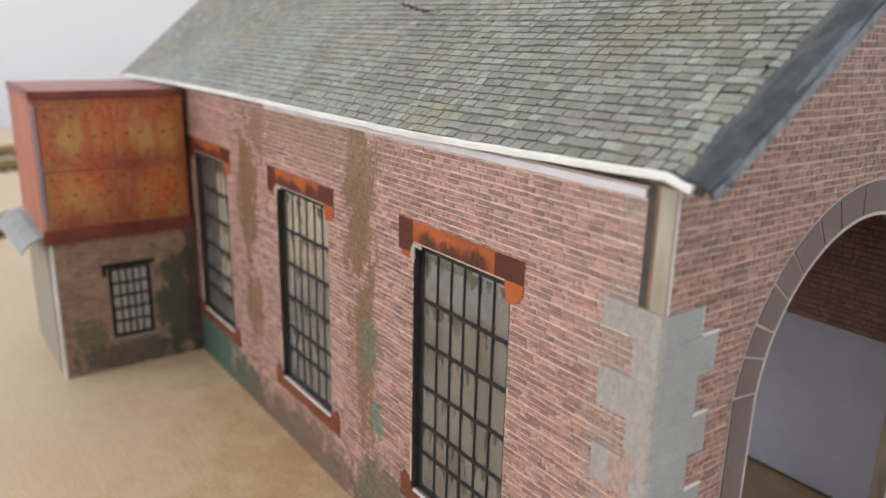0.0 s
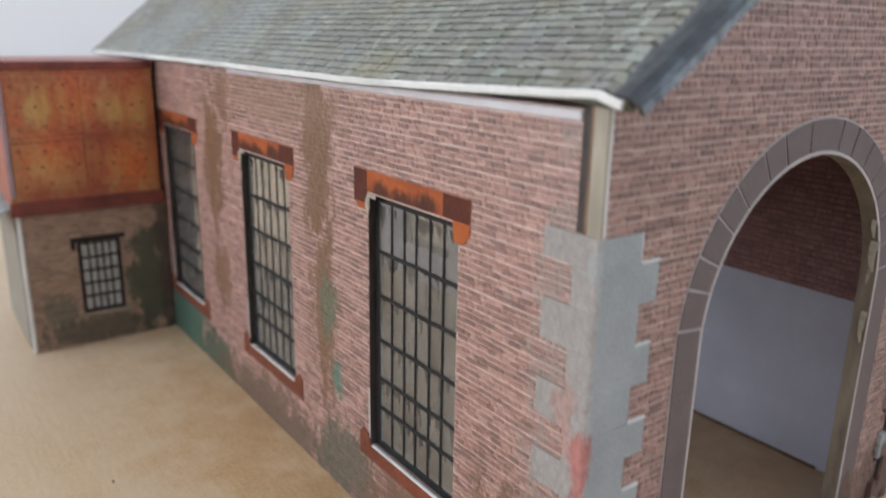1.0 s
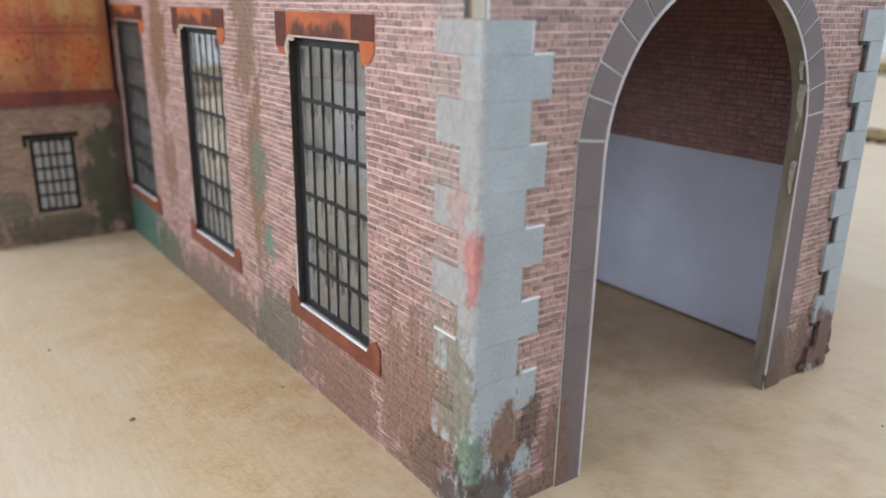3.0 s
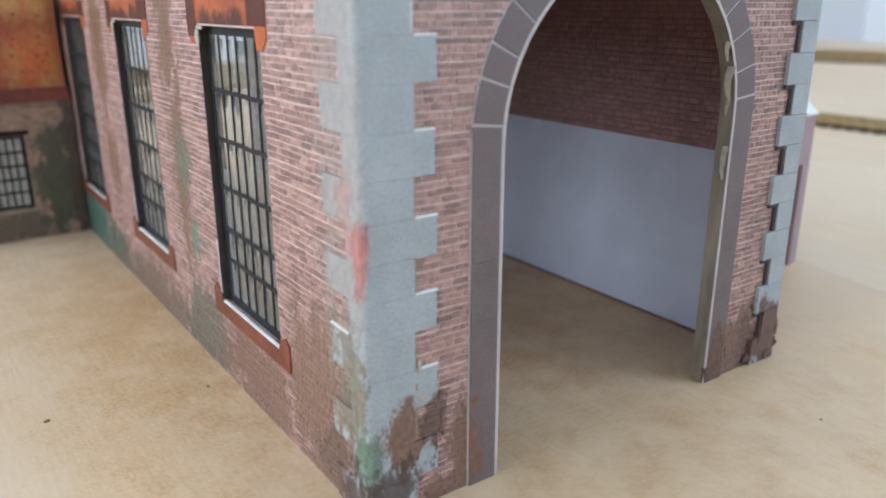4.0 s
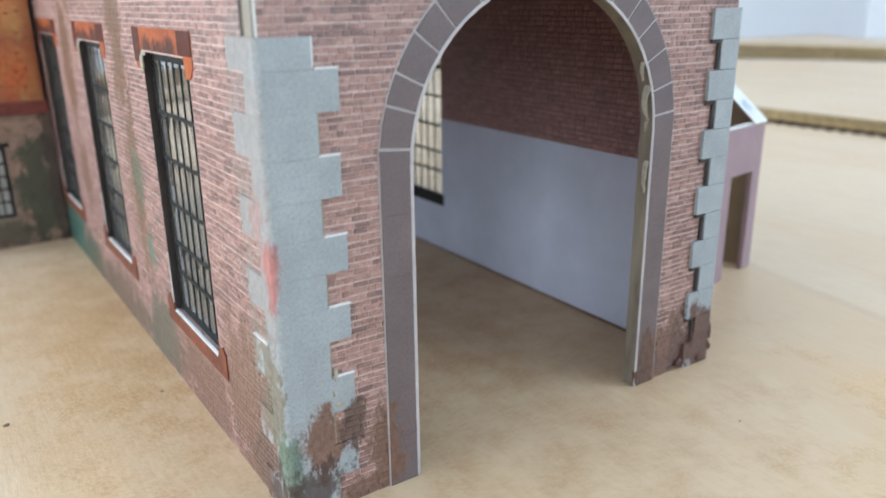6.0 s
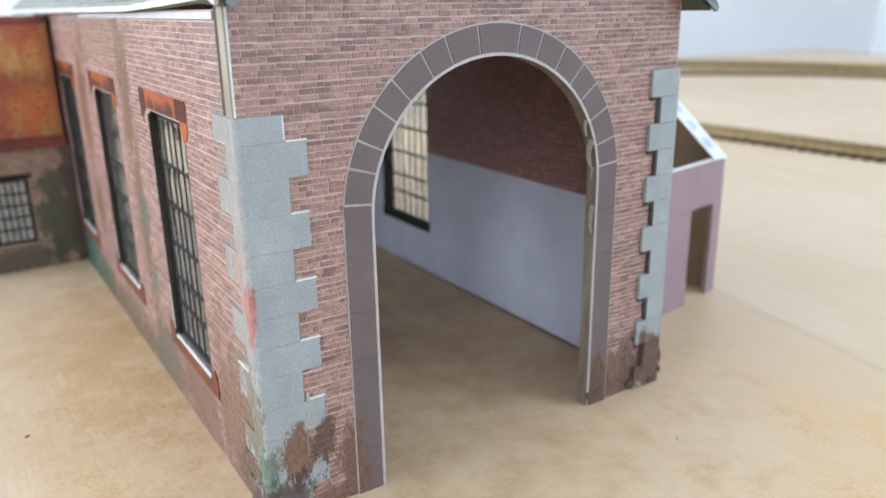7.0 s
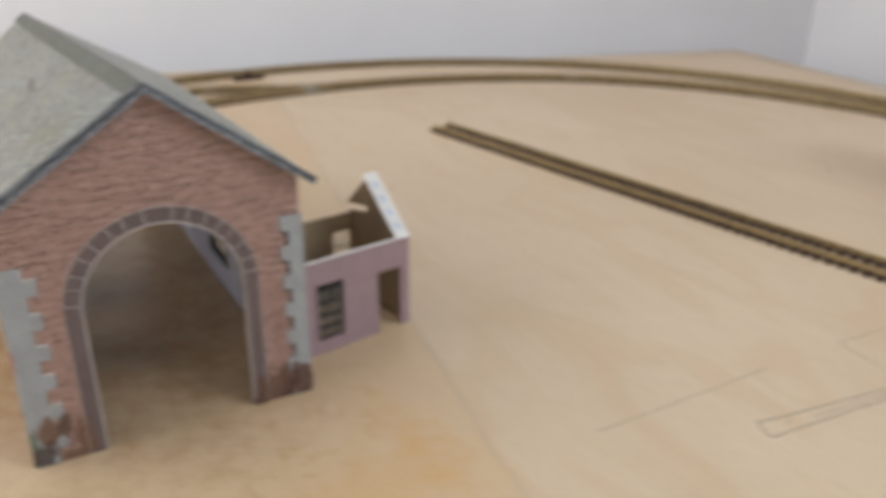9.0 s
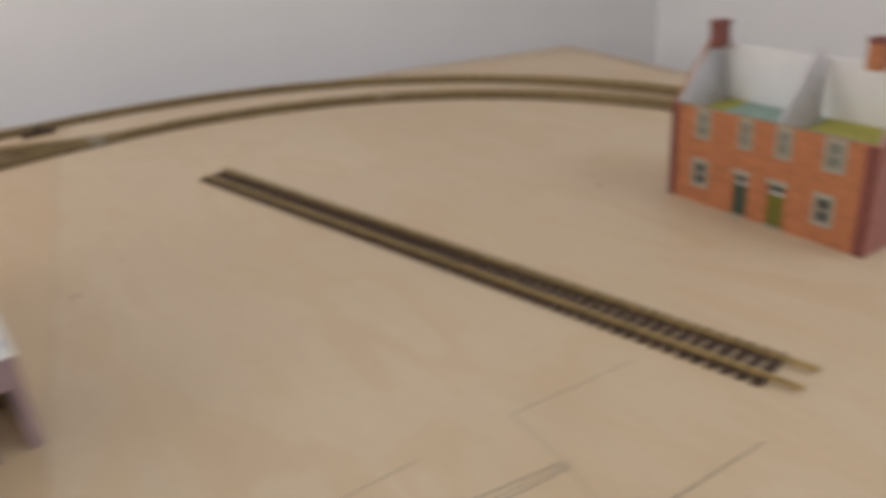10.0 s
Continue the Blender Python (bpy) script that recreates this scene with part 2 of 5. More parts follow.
def slate_material():
    m, nt, bsdf = tree("mossy_slate_paper")
    vec = place_of(nt)
    rnd = node(nt, "ShaderNodeMath", {0: node(nt, "ShaderNodeNewGeometry").outputs["Random Per Island"], 1: node(nt, "ShaderNodeObjectInfo").outputs["Random"]}, operation="ADD").outputs[0]
    rnd = node(nt, "ShaderNodeMath", {0: rnd}, operation="FRACT").outputs[0]
    big, mid, small = noise_of(nt, vec, 24.0, 4.0, 0.6), noise_of(nt, vec, 3.2, 4.0, 0.65), noise_of(nt, vec, 0.6, 4.0, 0.7)
    ramp = node(nt, "ShaderNodeValToRGB", {"Fac": rnd})
    el = ramp.color_ramp.elements
    el[0].color, el[1].color = rgba((0.105, 0.108, 0.085)), rgba((0.345, 0.36, 0.315))
    for p, tone in ((0.16, (0.155, 0.165, 0.125)), (0.32, (0.20, 0.207, 0.175)), (0.46, (0.225, 0.205, 0.185)), (0.6, (0.235, 0.252, 0.205)), (0.75, (0.265, 0.262, 0.20)), (0.88, (0.285, 0.305, 0.27))):
        el.new(p).color = rgba(tone)
    shift = node(nt, "ShaderNodeTexNoise", {"Vector": vec, "Scale": 1 / (16.0 * MM), "Detail": 3.0}).outputs["Color"]
    hue = node(nt, "ShaderNodeSeparateColor", {"Color": shift})
    c = mixed(nt, span(nt, hue.outputs[0], 0.5, 0.68, 0.0, 0.65), ramp.outputs[0], (0.255, 0.225, 0.115))
    c = mixed(nt, span(nt, hue.outputs[1], 0.52, 0.68, 0.0, 0.6), c, (0.215, 0.185, 0.175))
    c = mixed(nt, span(nt, hue.outputs[2], 0.54, 0.7, 0.0, 0.5), c, (0.25, 0.27, 0.29))
    c = mixed(nt, span(nt, big, 0.5, 0.68, 0.0, 0.6), c, (0.105, 0.105, 0.08))
    c = mixed(nt, span(nt, noise_of(nt, vec, 60.0, 2.0, 0.5), 0.5, 0.65, 0.0, 0.45), c, (0.30, 0.335, 0.325))
    c = mixed(nt, span(nt, mid, 0.52, 0.7, 0.0, 0.45), c, (0.16, 0.155, 0.12))
    c = mixed(nt, span(nt, small, 0.48, 0.66, 0.0, 0.65), c, (0.11, 0.112, 0.088))
    c = mixed(nt, span(nt, small, 0.42, 0.3, 0.0, 0.45), c, (0.37, 0.37, 0.31))
    nt.links.new(c, bsdf.inputs["Base Color"])
    bsdf.inputs["Roughness"].default_value = 0.4
    bsdf.inputs["Specular IOR Level"].default_value = 0.9
    bumped(nt, bsdf, small, 0.3, 0.08)
    return m


SLATE = slate_material()
SLATE_BED = plain("dark_slate_joint", (0.09, 0.096, 0.074), 0.5, vary=0.3, size=4)
LEAD = plain("grey_lead_capping", (0.055, 0.061, 0.067), 0.36, vary=0.6, size=4, fine=1.3, bump=1.0, local=False)
WHITE_CARD = plain("white_card_edge", (0.74, 0.72, 0.68), 0.6, vary=0.12, size=8, bump=0.2)
EAVE_CARD = plain("soiled_white_card_edge", (0.70, 0.69, 0.66), 0.55, vary=0.25, size=6, bump=0.3, stretch=(1, 0.4, 1), local=False)
BROWN_STRIP = plain("brown_card_strip", (0.17, 0.10, 0.055), 0.6, vary=0.5, size=3, bump=0.3, stretch=(1, 1, 0.3))
FRAYED = plain("dark_frayed_card", (0.115, 0.056, 0.037), 0.7, vary=0.5, size=2, fine=0.5, bump=0.5)
PALE_JOINT = plain("pale_printed_joint", (0.50, 0.445, 0.425), 0.6, vary=0.2, size=5, bump=0.2)
RAW_CARD = plain("raw_grey_card", (0.28, 0.235, 0.165), 0.8, vary=0.3, size=5, fine=0.5, bump=0.5)
ARCH_CARD = plain("soiled_cut_card", (0.25, 0.205, 0.15), 0.75, dark=(0.11, 0.085, 0.06), size=4, fine=0.5, bump=0.6, stretch=(1, 1, 0.25))
TORN = plain("torn_paper_edge", (0.42, 0.37, 0.285), 0.7, vary=0.4, size=2, fine=0.5, bump=0.5)
CREAM_EDGE = plain("cream_glued_card_edge", (0.34, 0.30, 0.23), 0.5, vary=0.35, size=3, bump=0.3, stretch=(1, 1, 0.2))
NEAR_BLACK = plain("near_black_brown", (0.045, 0.035, 0.03), 0.7, vary=0.3, size=3)
FRAME_BLACK = plain("black_window_print", (0.02, 0.019, 0.018), 0.65, vary=0.35, size=3, bump=0.2, spec=0.25)
SILL = plain("brown_red_sill_print", (0.17, 0.05, 0.026), 0.5, spec=0.25, vary=0.5, size=6, fine=0.9, bump=0.25, local=False)
LINTEL_END = plain("dark_red_lintel_end", (0.085, 0.024, 0.014), 0.55, vary=0.3, size=5, fine=0.8, bump=0.2, local=False, spec=0.2)
LINTEL = plain("rust_red_lintel_print", (0.36, 0.092, 0.02), 0.5, spec=0.25, dark=(0.22, 0.052, 0.018), size=7, fine=1.2, bump=0.25, stretch=(1, 0.6, 1.6), local=False,
               blobs=[((0, c + d, z), (9, w, 2.4), (0.05, 0.017, 0.012), 0.9) for c in (44.5, 108.5, 172.5) for d, z, w in ((-6, 71.6, 5), (9, 71.4, 6), (2, 70.8, 7))])
LILAC = plain("pale_lilac_paper", (0.56, 0.56, 0.66), 0.5, vary=0.12, size=14, fine=1.2, bump=0.12)
LILAC_WALL = plain("pink_lilac_paper", (0.33, 0.228, 0.242), 0.62, vary=0.12, size=7, fine=0.9, bump=0.25)
BUFF_CARD = plain("buff_card", (0.30, 0.22, 0.13), 0.75, vary=0.22, size=9, fine=0.8, bump=0.3)
LIP = plain("worn_blue_grey_paper_edge", (0.30, 0.32, 0.345), 0.45, dark=(0.05, 0.058, 0.066), size=2.2, fine=0.7, bump=0.3, local=False)
INNER_BRICK = plain("dark_red_brick_liner", (0.25, 0.13, 0.115), 0.6, vary=0.35, size=5, fine=0.9, bump=0.2, stretch=(1, 1, 3.0))
RUST_RED = plain("rust_red_paper", (0.20, 0.045, 0.03), 0.45, vary=0.5, size=6, fine=0.9, bump=0.3)
# paler copy of RUST_RED; window light on the lid is in the colour
TANK_TOP_LIT = plain("window_lit_red_paper", (0.36, 0.135, 0.11), 0.4, vary=0.35, size=8, fine=0.9, bump=0.2)
TANK_SIDE = plain("dull_red_rust_paper", (0.36, 0.11, 0.06), 0.5, dark=(0.22, 0.065, 0.04), size=12, fine=0.9, bump=0.25, stretch=(1, 1, 0.4), local=False)
SLEEPER = plain("dark_brown_sleeper", (0.06, 0.029, 0.015), 0.75, vary=0.3, size=4, bump=0.2, each=0.3)
RAIL = plain("dull_brass_rail", (0.50, 0.38, 0.19), 0.4, metal=0.7, vary=0.3, size=9, fine=0.8, bump=0.1)
PENCIL = plain("pencil_graphite", (0.185, 0.155, 0.13), 0.6, vary=0.3, size=7, bump=0)
PAINT_WHITE = plain("white_wall_paint", (0.85, 0.842, 0.852), 0.7, vary=0.05, size=300, fine=3, bump=0.08)
CARPET = plain("beige_carpet", (0.3, 0.26, 0.21), 0.95, vary=0.3, size=60, fine=3, bump=0.6)
HOUSE_BRICK = plain("orange_red_brick_print", (0.46, 0.17, 0.072), 0.6, vary=0.32, size=12, fine=1.0, bump=0.2, stretch=(1, 1, 2.5))
HOUSE_QUOIN = plain("dark_red_brick_print", (0.20, 0.055, 0.045), 0.6, vary=0.35, size=5, fine=0.9, bump=0.2)
HOUSE_END = plain("pink_brick_print", (0.40, 0.17, 0.145), 0.6, vary=0.2, size=8, bump=0.15)
STONE_TRIM = plain("buff_stone_print", (0.38, 0.35, 0.28), 0.6, vary=0.18, size=3)
HOUSE_BLIND = plain("pale_printed_blind", (0.22, 0.23, 0.19), 0.5, vary=0.3, size=5, bump=0)
HOUSE_GLASS = plain("dark_printed_pane", (0.085, 0.095, 0.085), 0.3, vary=0.5, size=4, bump=0)
DOOR_GREEN = plain("dark_green_door", (0.045, 0.075, 0.05), 0.45, vary=0.3, size=4)
DOOR_OLIVE = plain("olive_green_door", (0.16, 0.15, 0.02), 0.45, vary=0.25, size=4)
FLOOR_YELLOW = plain("lime_yellow_paper", (0.45, 0.43, 0.08), 0.6, vary=0.25, size=9)
FLOOR_TEAL = plain("pale_teal_paper", (0.30, 0.44, 0.38), 0.6, vary=0.2, size=9)
INNER_GREY = plain("grey_inner_card", (0.60, 0.575, 0.60), 0.7, vary=0.2, size=9)
INNER_WHITE = plain("white_inner_card", (0.86, 0.85, 0.87), 0.65, vary=0.06, size=20)
PLANK_GREY = plain("weathered_grey_planks", (0.30, 0.27, 0.22), 0.7, vary=0.35, size=5, stretch=(2.5, 2.5, 0.3))
GREY_FLAP = plain("grey_paper_flap", (0.27, 0.28, 0.28), 0.55, vary=0.25, size=6)
PRINT_BLUE = plain("pale_blue_print", (0.50, 0.55, 0.65), 0.6, vary=0.15, size=3)
GREY_PANE = plain("grey_printed_pane", (0.50, 0.49, 0.46), 0.4, vary=0.35, size=3)
JOINT_METAL = plain("nickel_rail_joiner", (0.55, 0.52, 0.44), 0.35, metal=0.7, vary=0.15, size=4)


def tank_material():
    m, nt, bsdf = tree("rusty_orange_tank_print")
    vec = place_of(nt)
    runs = noise_of(nt, vec, 7.0, 4.0, 0.6, (1.2, 1.2, 0.35))
    big, small = noise_of(nt, vec, 14.0, 3.0), noise_of(nt, vec, 0.9, 3.0, 0.65)
    c = mixed(nt, span(nt, big, 0.35, 0.65), (0.50, 0.27, 0.075), (0.57, 0.37, 0.13))
    c = mixed(nt, span(nt, runs, 0.5, 0.68, 0.0, 0.85), c, (0.40, 0.09, 0.022))
    c = mixed(nt, span(nt, small, 0.5, 0.75, 0.0, 0.4), c, (0.25, 0.12, 0.04))
    wash, hot = (0.34, 0.08, 0.042), (0.56, 0.13, 0.035)
    c = blotched(nt, vec, c, [((-22, 190, 88), (40, 12, 9), wash, 0.9), ((-22, 190, 47), (40, 12, 9), wash, 0.85), ((-44, 190, 68), (6, 12, 30), wash, 0.7), ((-2, 190, 68), (5, 12, 30), wash, 0.6), ((-26, 190, 68), (34, 12, 5), wash, 0.7), ((-24, 190, 66), (7, 12, 14), wash, 0.75),
                             ((-9, 190, 57), (7, 12, 9), hot, 0.85), ((-33, 190, 63), (8, 12, 7), hot, 0.7), ((-25, 190, 80), (6, 12, 10), hot, 0.6), ((-8, 190, 78), (7, 12, 8), hot, 0.5),
                             ((-45, 205, 70), (6, 18, 22), hot, 0.7)], edge=1.1, size=7, grain=0.4)
    nt.links.new(c, bsdf.inputs["Base Color"])
    bsdf.inputs["Roughness"].default_value = 0.42
    bumped(nt, bsdf, small, 0.25, 0.08)
    return m


TANK = tank_material()


def ply_material():
    m, nt, bsdf = tree("pale_birch_plywood")
    vec = place_of(nt)
    warp = node(nt, "ShaderNodeVectorMath", {0: vec, 1: (1 / 0.06, 1 / 0.17, 1.0)}, operation="MULTIPLY").outputs[0]
    flow = node(nt, "ShaderNodeTexNoise", {"Vector": warp, "Scale": 1.0, "Detail": 2.0, "Distortion": 0.5}).outputs["Fac"]
    rings = node(nt, "ShaderNodeMath", {0: node(nt, "ShaderNodeMath", {0: flow, 1: 24.0}, operation="MULTIPLY").outputs[0]}, operation="SINE").outputs[0]
    broad = noise_of(nt, vec, 190.0, 3.0, 0.5)
    fibre = noise_of(nt, vec, 1.3, 3.0, 0.65, (1, 0.12, 1))
    speck = noise_of(nt, vec, 3.0, 2.0, 0.5)
    c = mixed(nt, span(nt, broad, 0.3, 0.7), (0.555, 0.43, 0.285), (0.615, 0.49, 0.34))
    c = mixed(nt, span(nt, rings, 0.2, 1.0, 0.0, 0.42), c, (0.545, 0.39, 0.23))
    c = mixed(nt, span(nt, fibre, 0.45, 0.8, 0.0, 0.35), c, (0.47, 0.34, 0.21))
    c = mixed(nt, span(nt, speck, 0.72, 0.8, 0.0, 0.45), c, (0.36, 0.25, 0.15))
    # coarse streaks along the grain, and short scratches and dents
    streak = noise_of(nt, vec, 7.0, 4.0, 0.6, (1, 0.1, 1))
    c = mixed(nt, span(nt, streak, 0.52, 0.72, 0.0, 0.2), c, (0.48, 0.35, 0.21))
    c = mixed(nt, span(nt, streak, 0.42, 0.28, 0.0, 0.18), c, (0.70, 0.57, 0.41))
    nick = noise_of(nt, vec, 2.4, 2.0, 0.5, (1, 0.45, 1))
    c = mixed(nt, span(nt, nick, 0.74, 0.8, 0.0, 0.5), c, (0.72, 0.60, 0.45))
    # old varnish with one straight edge, under and in front of the buildings
    xyz = node(nt, "ShaderNodeSeparateXYZ", {0: vec})
    line = node(nt, "ShaderNodeMath", {0: xyz.outputs[1], 1: -0.21, 2: xyz.outputs[0]}, operation="MULTIPLY_ADD").outputs[0]
    line = node(nt, "ShaderNodeMath", {0: noise_of(nt, vec, 30.0, 3.0, 0.5), 1: 0.008, 2: line}, operation="MULTIPLY_ADD").outputs[0]
    right = span(nt, line, 0.1655, 0.1605)
    left = span(nt, node(nt, "ShaderNodeMath", {0: broad, 1: 0.09, 2: line}, operation="MULTIPLY_ADD").outputs[0], -0.03, 0.05)
    rim = node(nt, "ShaderNodeMath", {0: right, 1: node(nt, "ShaderNodeMath", {0: 1.0, 1: right}, operation="SUBTRACT").outputs[0]}, operation="MULTIPLY").outputs[0]
    c = mixed(nt, span(nt, rim, 0.05, 0.25, 0.0, 0.27), c, (0.34, 0.285, 0.22))
    old = node(nt, "ShaderNodeMath", {0: right, 1: left}, operation="MULTIPLY").outputs[0]
    old = node(nt, "ShaderNodeMath", {0: old, 1: span(nt, noise_of(nt, vec, 45.0, 3.0, 0.55), 0.3, 0.7, 0.33, 0.43)}, operation="MULTIPLY").outputs[0]
    c = mixed(nt, old, c, (0.52, 0.345, 0.175))
    c = blotched(nt, vec, c, [((-10, 100, 0), (20, 42, 30), (0.53, 0.33, 0.13), 0.5), ((-8, 58, 0), (14, 26, 30), (0.51, 0.34, 0.16), 0.45), ((-24, 40, 0), (12, 40, 30), (0.57, 0.38, 0.18), 0.4),
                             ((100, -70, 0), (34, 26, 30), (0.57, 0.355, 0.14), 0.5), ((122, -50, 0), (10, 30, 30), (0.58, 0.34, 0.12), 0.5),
                             # shed floor first: warm varnish tone, darkened to hold the indoor shade
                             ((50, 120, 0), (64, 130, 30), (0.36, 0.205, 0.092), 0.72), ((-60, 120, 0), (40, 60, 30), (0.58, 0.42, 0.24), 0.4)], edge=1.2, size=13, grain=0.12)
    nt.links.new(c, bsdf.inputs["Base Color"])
    nt.links.new(span(nt, fibre, 0.2, 0.8, 0.36, 0.48), bsdf.inputs["Roughness"])
    bsdf.inputs["Specular IOR Level"].default_value = 0.5
    relief = node(nt, "ShaderNodeMath", {0: nick, 1: 1.5, 2: fibre}, operation="MULTIPLY_ADD").outputs[0]
    bumped(nt, bsdf, relief, 0.4, 0.15)
    return m


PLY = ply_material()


def pane_material(name, dust, clear, bars=()):
    """Clear sheet with dust and glue smears; dark paint has run down from each bar."""
    m, nt, bsdf = tree(name)
    vec = place_of(nt)
    smear = noise_of(nt, vec, 7.0, 4.0, 0.6, (1, 1, 0.5))
    runs = noise_of(nt, vec, 1.5, 3.0, 0.6, (1, 1, 0.12))
    blot = noise_of(nt, vec, 3.0, 3.0, 0.7, (1, 1, 0.6))
    c = mixed(nt, span(nt, smear, 0.3, 0.7), tuple(v * 0.7 for v in dust), dust)
    z = node(nt, "ShaderNodeSeparateXYZ", {0: vec}).outputs[2]
    ink = span(nt, blot, 0.66, 0.69, 0.0, 0.6)
    for bar in bars:
        # length of the runs below this bar, in metres
        drop = node(nt, "ShaderNodeMath", {0: z, 1: -1.0, 2: bar * MM}, operation="MULTIPLY_ADD").outputs[0]
        reach = span(nt, runs, 0.45, 0.72, 0.0, 0.0055)
        left = node(nt, "ShaderNodeMath", {0: reach, 1: drop}, operation="SUBTRACT").outputs[0]
        below = node(nt, "ShaderNodeMath", {0: drop, 1: 0.0}, operation="GREATER_THAN").outputs[0]
        f = node(nt, "ShaderNodeMath", {0: span(nt, left, 0.0, 0.0004), 1: below}, operation="MULTIPLY").outputs[0]
        ink = node(nt, "ShaderNodeMath", {0: ink, 1: f}, operation="MAXIMUM").outputs[0]
    c = mixed(nt, node(nt, "ShaderNodeMath", {0: ink, 1: 0.8}, operation="MULTIPLY").outputs[0], c, (0.035, 0.032, 0.03))
    nt.links.new(c, bsdf.inputs["Base Color"])
    nt.links.new(span(nt, smear, 0.3, 0.7, 0.06, 0.2), bsdf.inputs["Roughness"])
    bsdf.inputs["Specular IOR Level"].default_value = 0.9
    bumped(nt, bsdf, smear, 0.25, 0.4)
    see = node(nt, "ShaderNodeBsdfTransparent")
    gone = span(nt, smear, 0.3, 0.7, clear + 0.12, clear - 0.12)
    gone = node(nt, "ShaderNodeMath", {0: gone, 1: span(nt, ink, 0.0, 1.0, 1.0, 0.25)}, operation="MULTIPLY").outputs[0]
    mix = node(nt, "ShaderNodeMixShader", {0: gone})
    nt.links.new(bsdf.outputs[0], mix.inputs[1])
    nt.links.new(see.outputs[0], mix.inputs[2])
    nt.links.new(mix.outputs[0], nt.nodes["Material Output"].inputs[0])
    return m


BAR_Z = (26.3, 32.5, 41.0, 50.2, 59.2)
PANE = pane_material("dusty_clear_sheet", (0.26, 0.24, 0.205), 0.62, BAR_Z + (68.3,))
PANE_CLEAR = pane_material("clear_sheet", (0.62, 0.57, 0.46), 0.82)


# ---- building helpers: all sizes in millimetres ----
def thing(name, x=0, y=0, z=0, turn=0, label="", category="", group="", kind=""):
    ob = new(name)
    ob.matrix_world = pose(x * MM, y * MM, z * MM, 0, 0, turn)
    ob.empty_display_size = 0.01
    return tagged(ob, label, category, group, kind)


def mesh_of(name, verts, faces, material, scale=MM):
    me = bpy.data.meshes.new(name)
    me.from_pydata([tuple(c * scale for c in v) for v in verts], [], faces)
    me.materials.append(material)
    return me


def put(name, me, parent=None, m=None, label=""):
    ob = new(name, me)
    if parent is not None:
        ob.parent = parent
    if m is not None:
        ob.matrix_local = m
    return tagged(ob, label)


def part(name, bm, material, parent=None, label="", m=None):
    """Links a bmesh in millimetres as one mesh object under a thing or a part."""
    bmesh.ops.scale(bm, vec=(MM, MM, MM), verts=bm.verts)
    me = bpy.data.meshes.new(name)
    bmesh.ops.recalc_face_normals(bm, faces=bm.faces)
    bm.to_mesh(me)
    bm.free()
    me.materials.append(material)
    return put(name, me, parent, m, label)


def boxes(*spans, bevel=0.0):
    """One bmesh of boxes, each (x0, x1, y0, y1, z0, z1)."""
    bm = bmesh.new()
    for x0, x1, y0, y1, z0, z1 in spans:
        m = Matrix.Translation(((x0 + x1) / 2, (y0 + y1) / 2, (z0 + z1) / 2)) @ Matrix.Diagonal((x1 - x0, y1 - y0, z1 - z0, 1))
        bmesh.ops.create_cube(bm, size=1.0, matrix=m)
    if bevel:
        bmesh.ops.bevel(bm, geom=bm.edges[:], offset=bevel, segments=2, affect="EDGES", profile=0.5)
    return bm


def slab(outline, holes, axis, a, b):
    """A flat sheet between a and b along an axis ('x' or 'y'), with an outline and holes as (u, z) loops."""
    bm = bmesh.new()
    edges = []
    for loop in (outline, *holes):
        vs = [bm.verts.new((u, 0, z)) for u, z in loop]
        edges += [bm.edges.new((vs[i], vs[(i + 1) % len(vs)])) for i in range(len(vs))]
    bmesh.ops.triangle_fill(bm, use_beauty=True, use_dissolve=False, edges=edges)
    got = bmesh.ops.extrude_face_region(bm, geom=bm.faces[:])
    for v in got["geom"]:
        if isinstance(v, bmesh.types.BMVert):
            v.co.y = 1.0
    for v in bm.verts:
        u, w, z = v.co
        d = a + (b - a) * w
        v.co = (d, u, z) if axis == "x" else (u, d, z)
    return bm


def rect(u0, u1, z0, z1):
    return [(u0, z0), (u1, z0), (u1, z1), (u0, z1)]


def arch_loop(cx, r, cz, z0, n=28):
    return [(cx - r, z0)] + [(cx - r * math.cos(math.pi * i / n), cz + r * math.sin(math.pi * i / n)) for i in range(n + 1)] + [(cx + r, z0)]


def prism(loop, axis, a, b, bevel=0.0):
    bm = slab(loop, [], axis, a, b)
    if bevel:
        bmesh.ops.dissolve_limit(bm, angle_limit=radians(1), verts=bm.verts[:], edges=bm.edges[:])
        bmesh.ops.bevel(bm, geom=bm.edges[:], offset=bevel, segments=1, affect="EDGES")
    return bm


rng = random.Random(7)


def courses(z0, z1, gaps, height=1.06, joint=0.2, long=2.8, short=1.4, upright=0.14):
    """Rows of bricks as (u0, u1, z0, z1); gaps(z) gives the runs of wall at that height."""
    out, row, z = [], 0, z0
    while z < z1 - 0.3:
        for a, b in gaps(z + height / 2):
            u = a - rng.uniform(0, long)
            while u < b:
                w = (long if rng.random() < (0.75 if row % 2 else 0.35) else short) * rng.uniform(0.88, 1.12)
                lo, hi = max(u, a), min(u + w, b) - upright
                if hi - lo > 0.35:
                    dz = rng.uniform(-0.07, 0.07)
                    out.append((lo, hi, z + dz, min(z + height - joint * (1.55 if row % 3 == 2 else 0.85), z1) + dz))
                u += w
        z += height
        row += 1
    return out


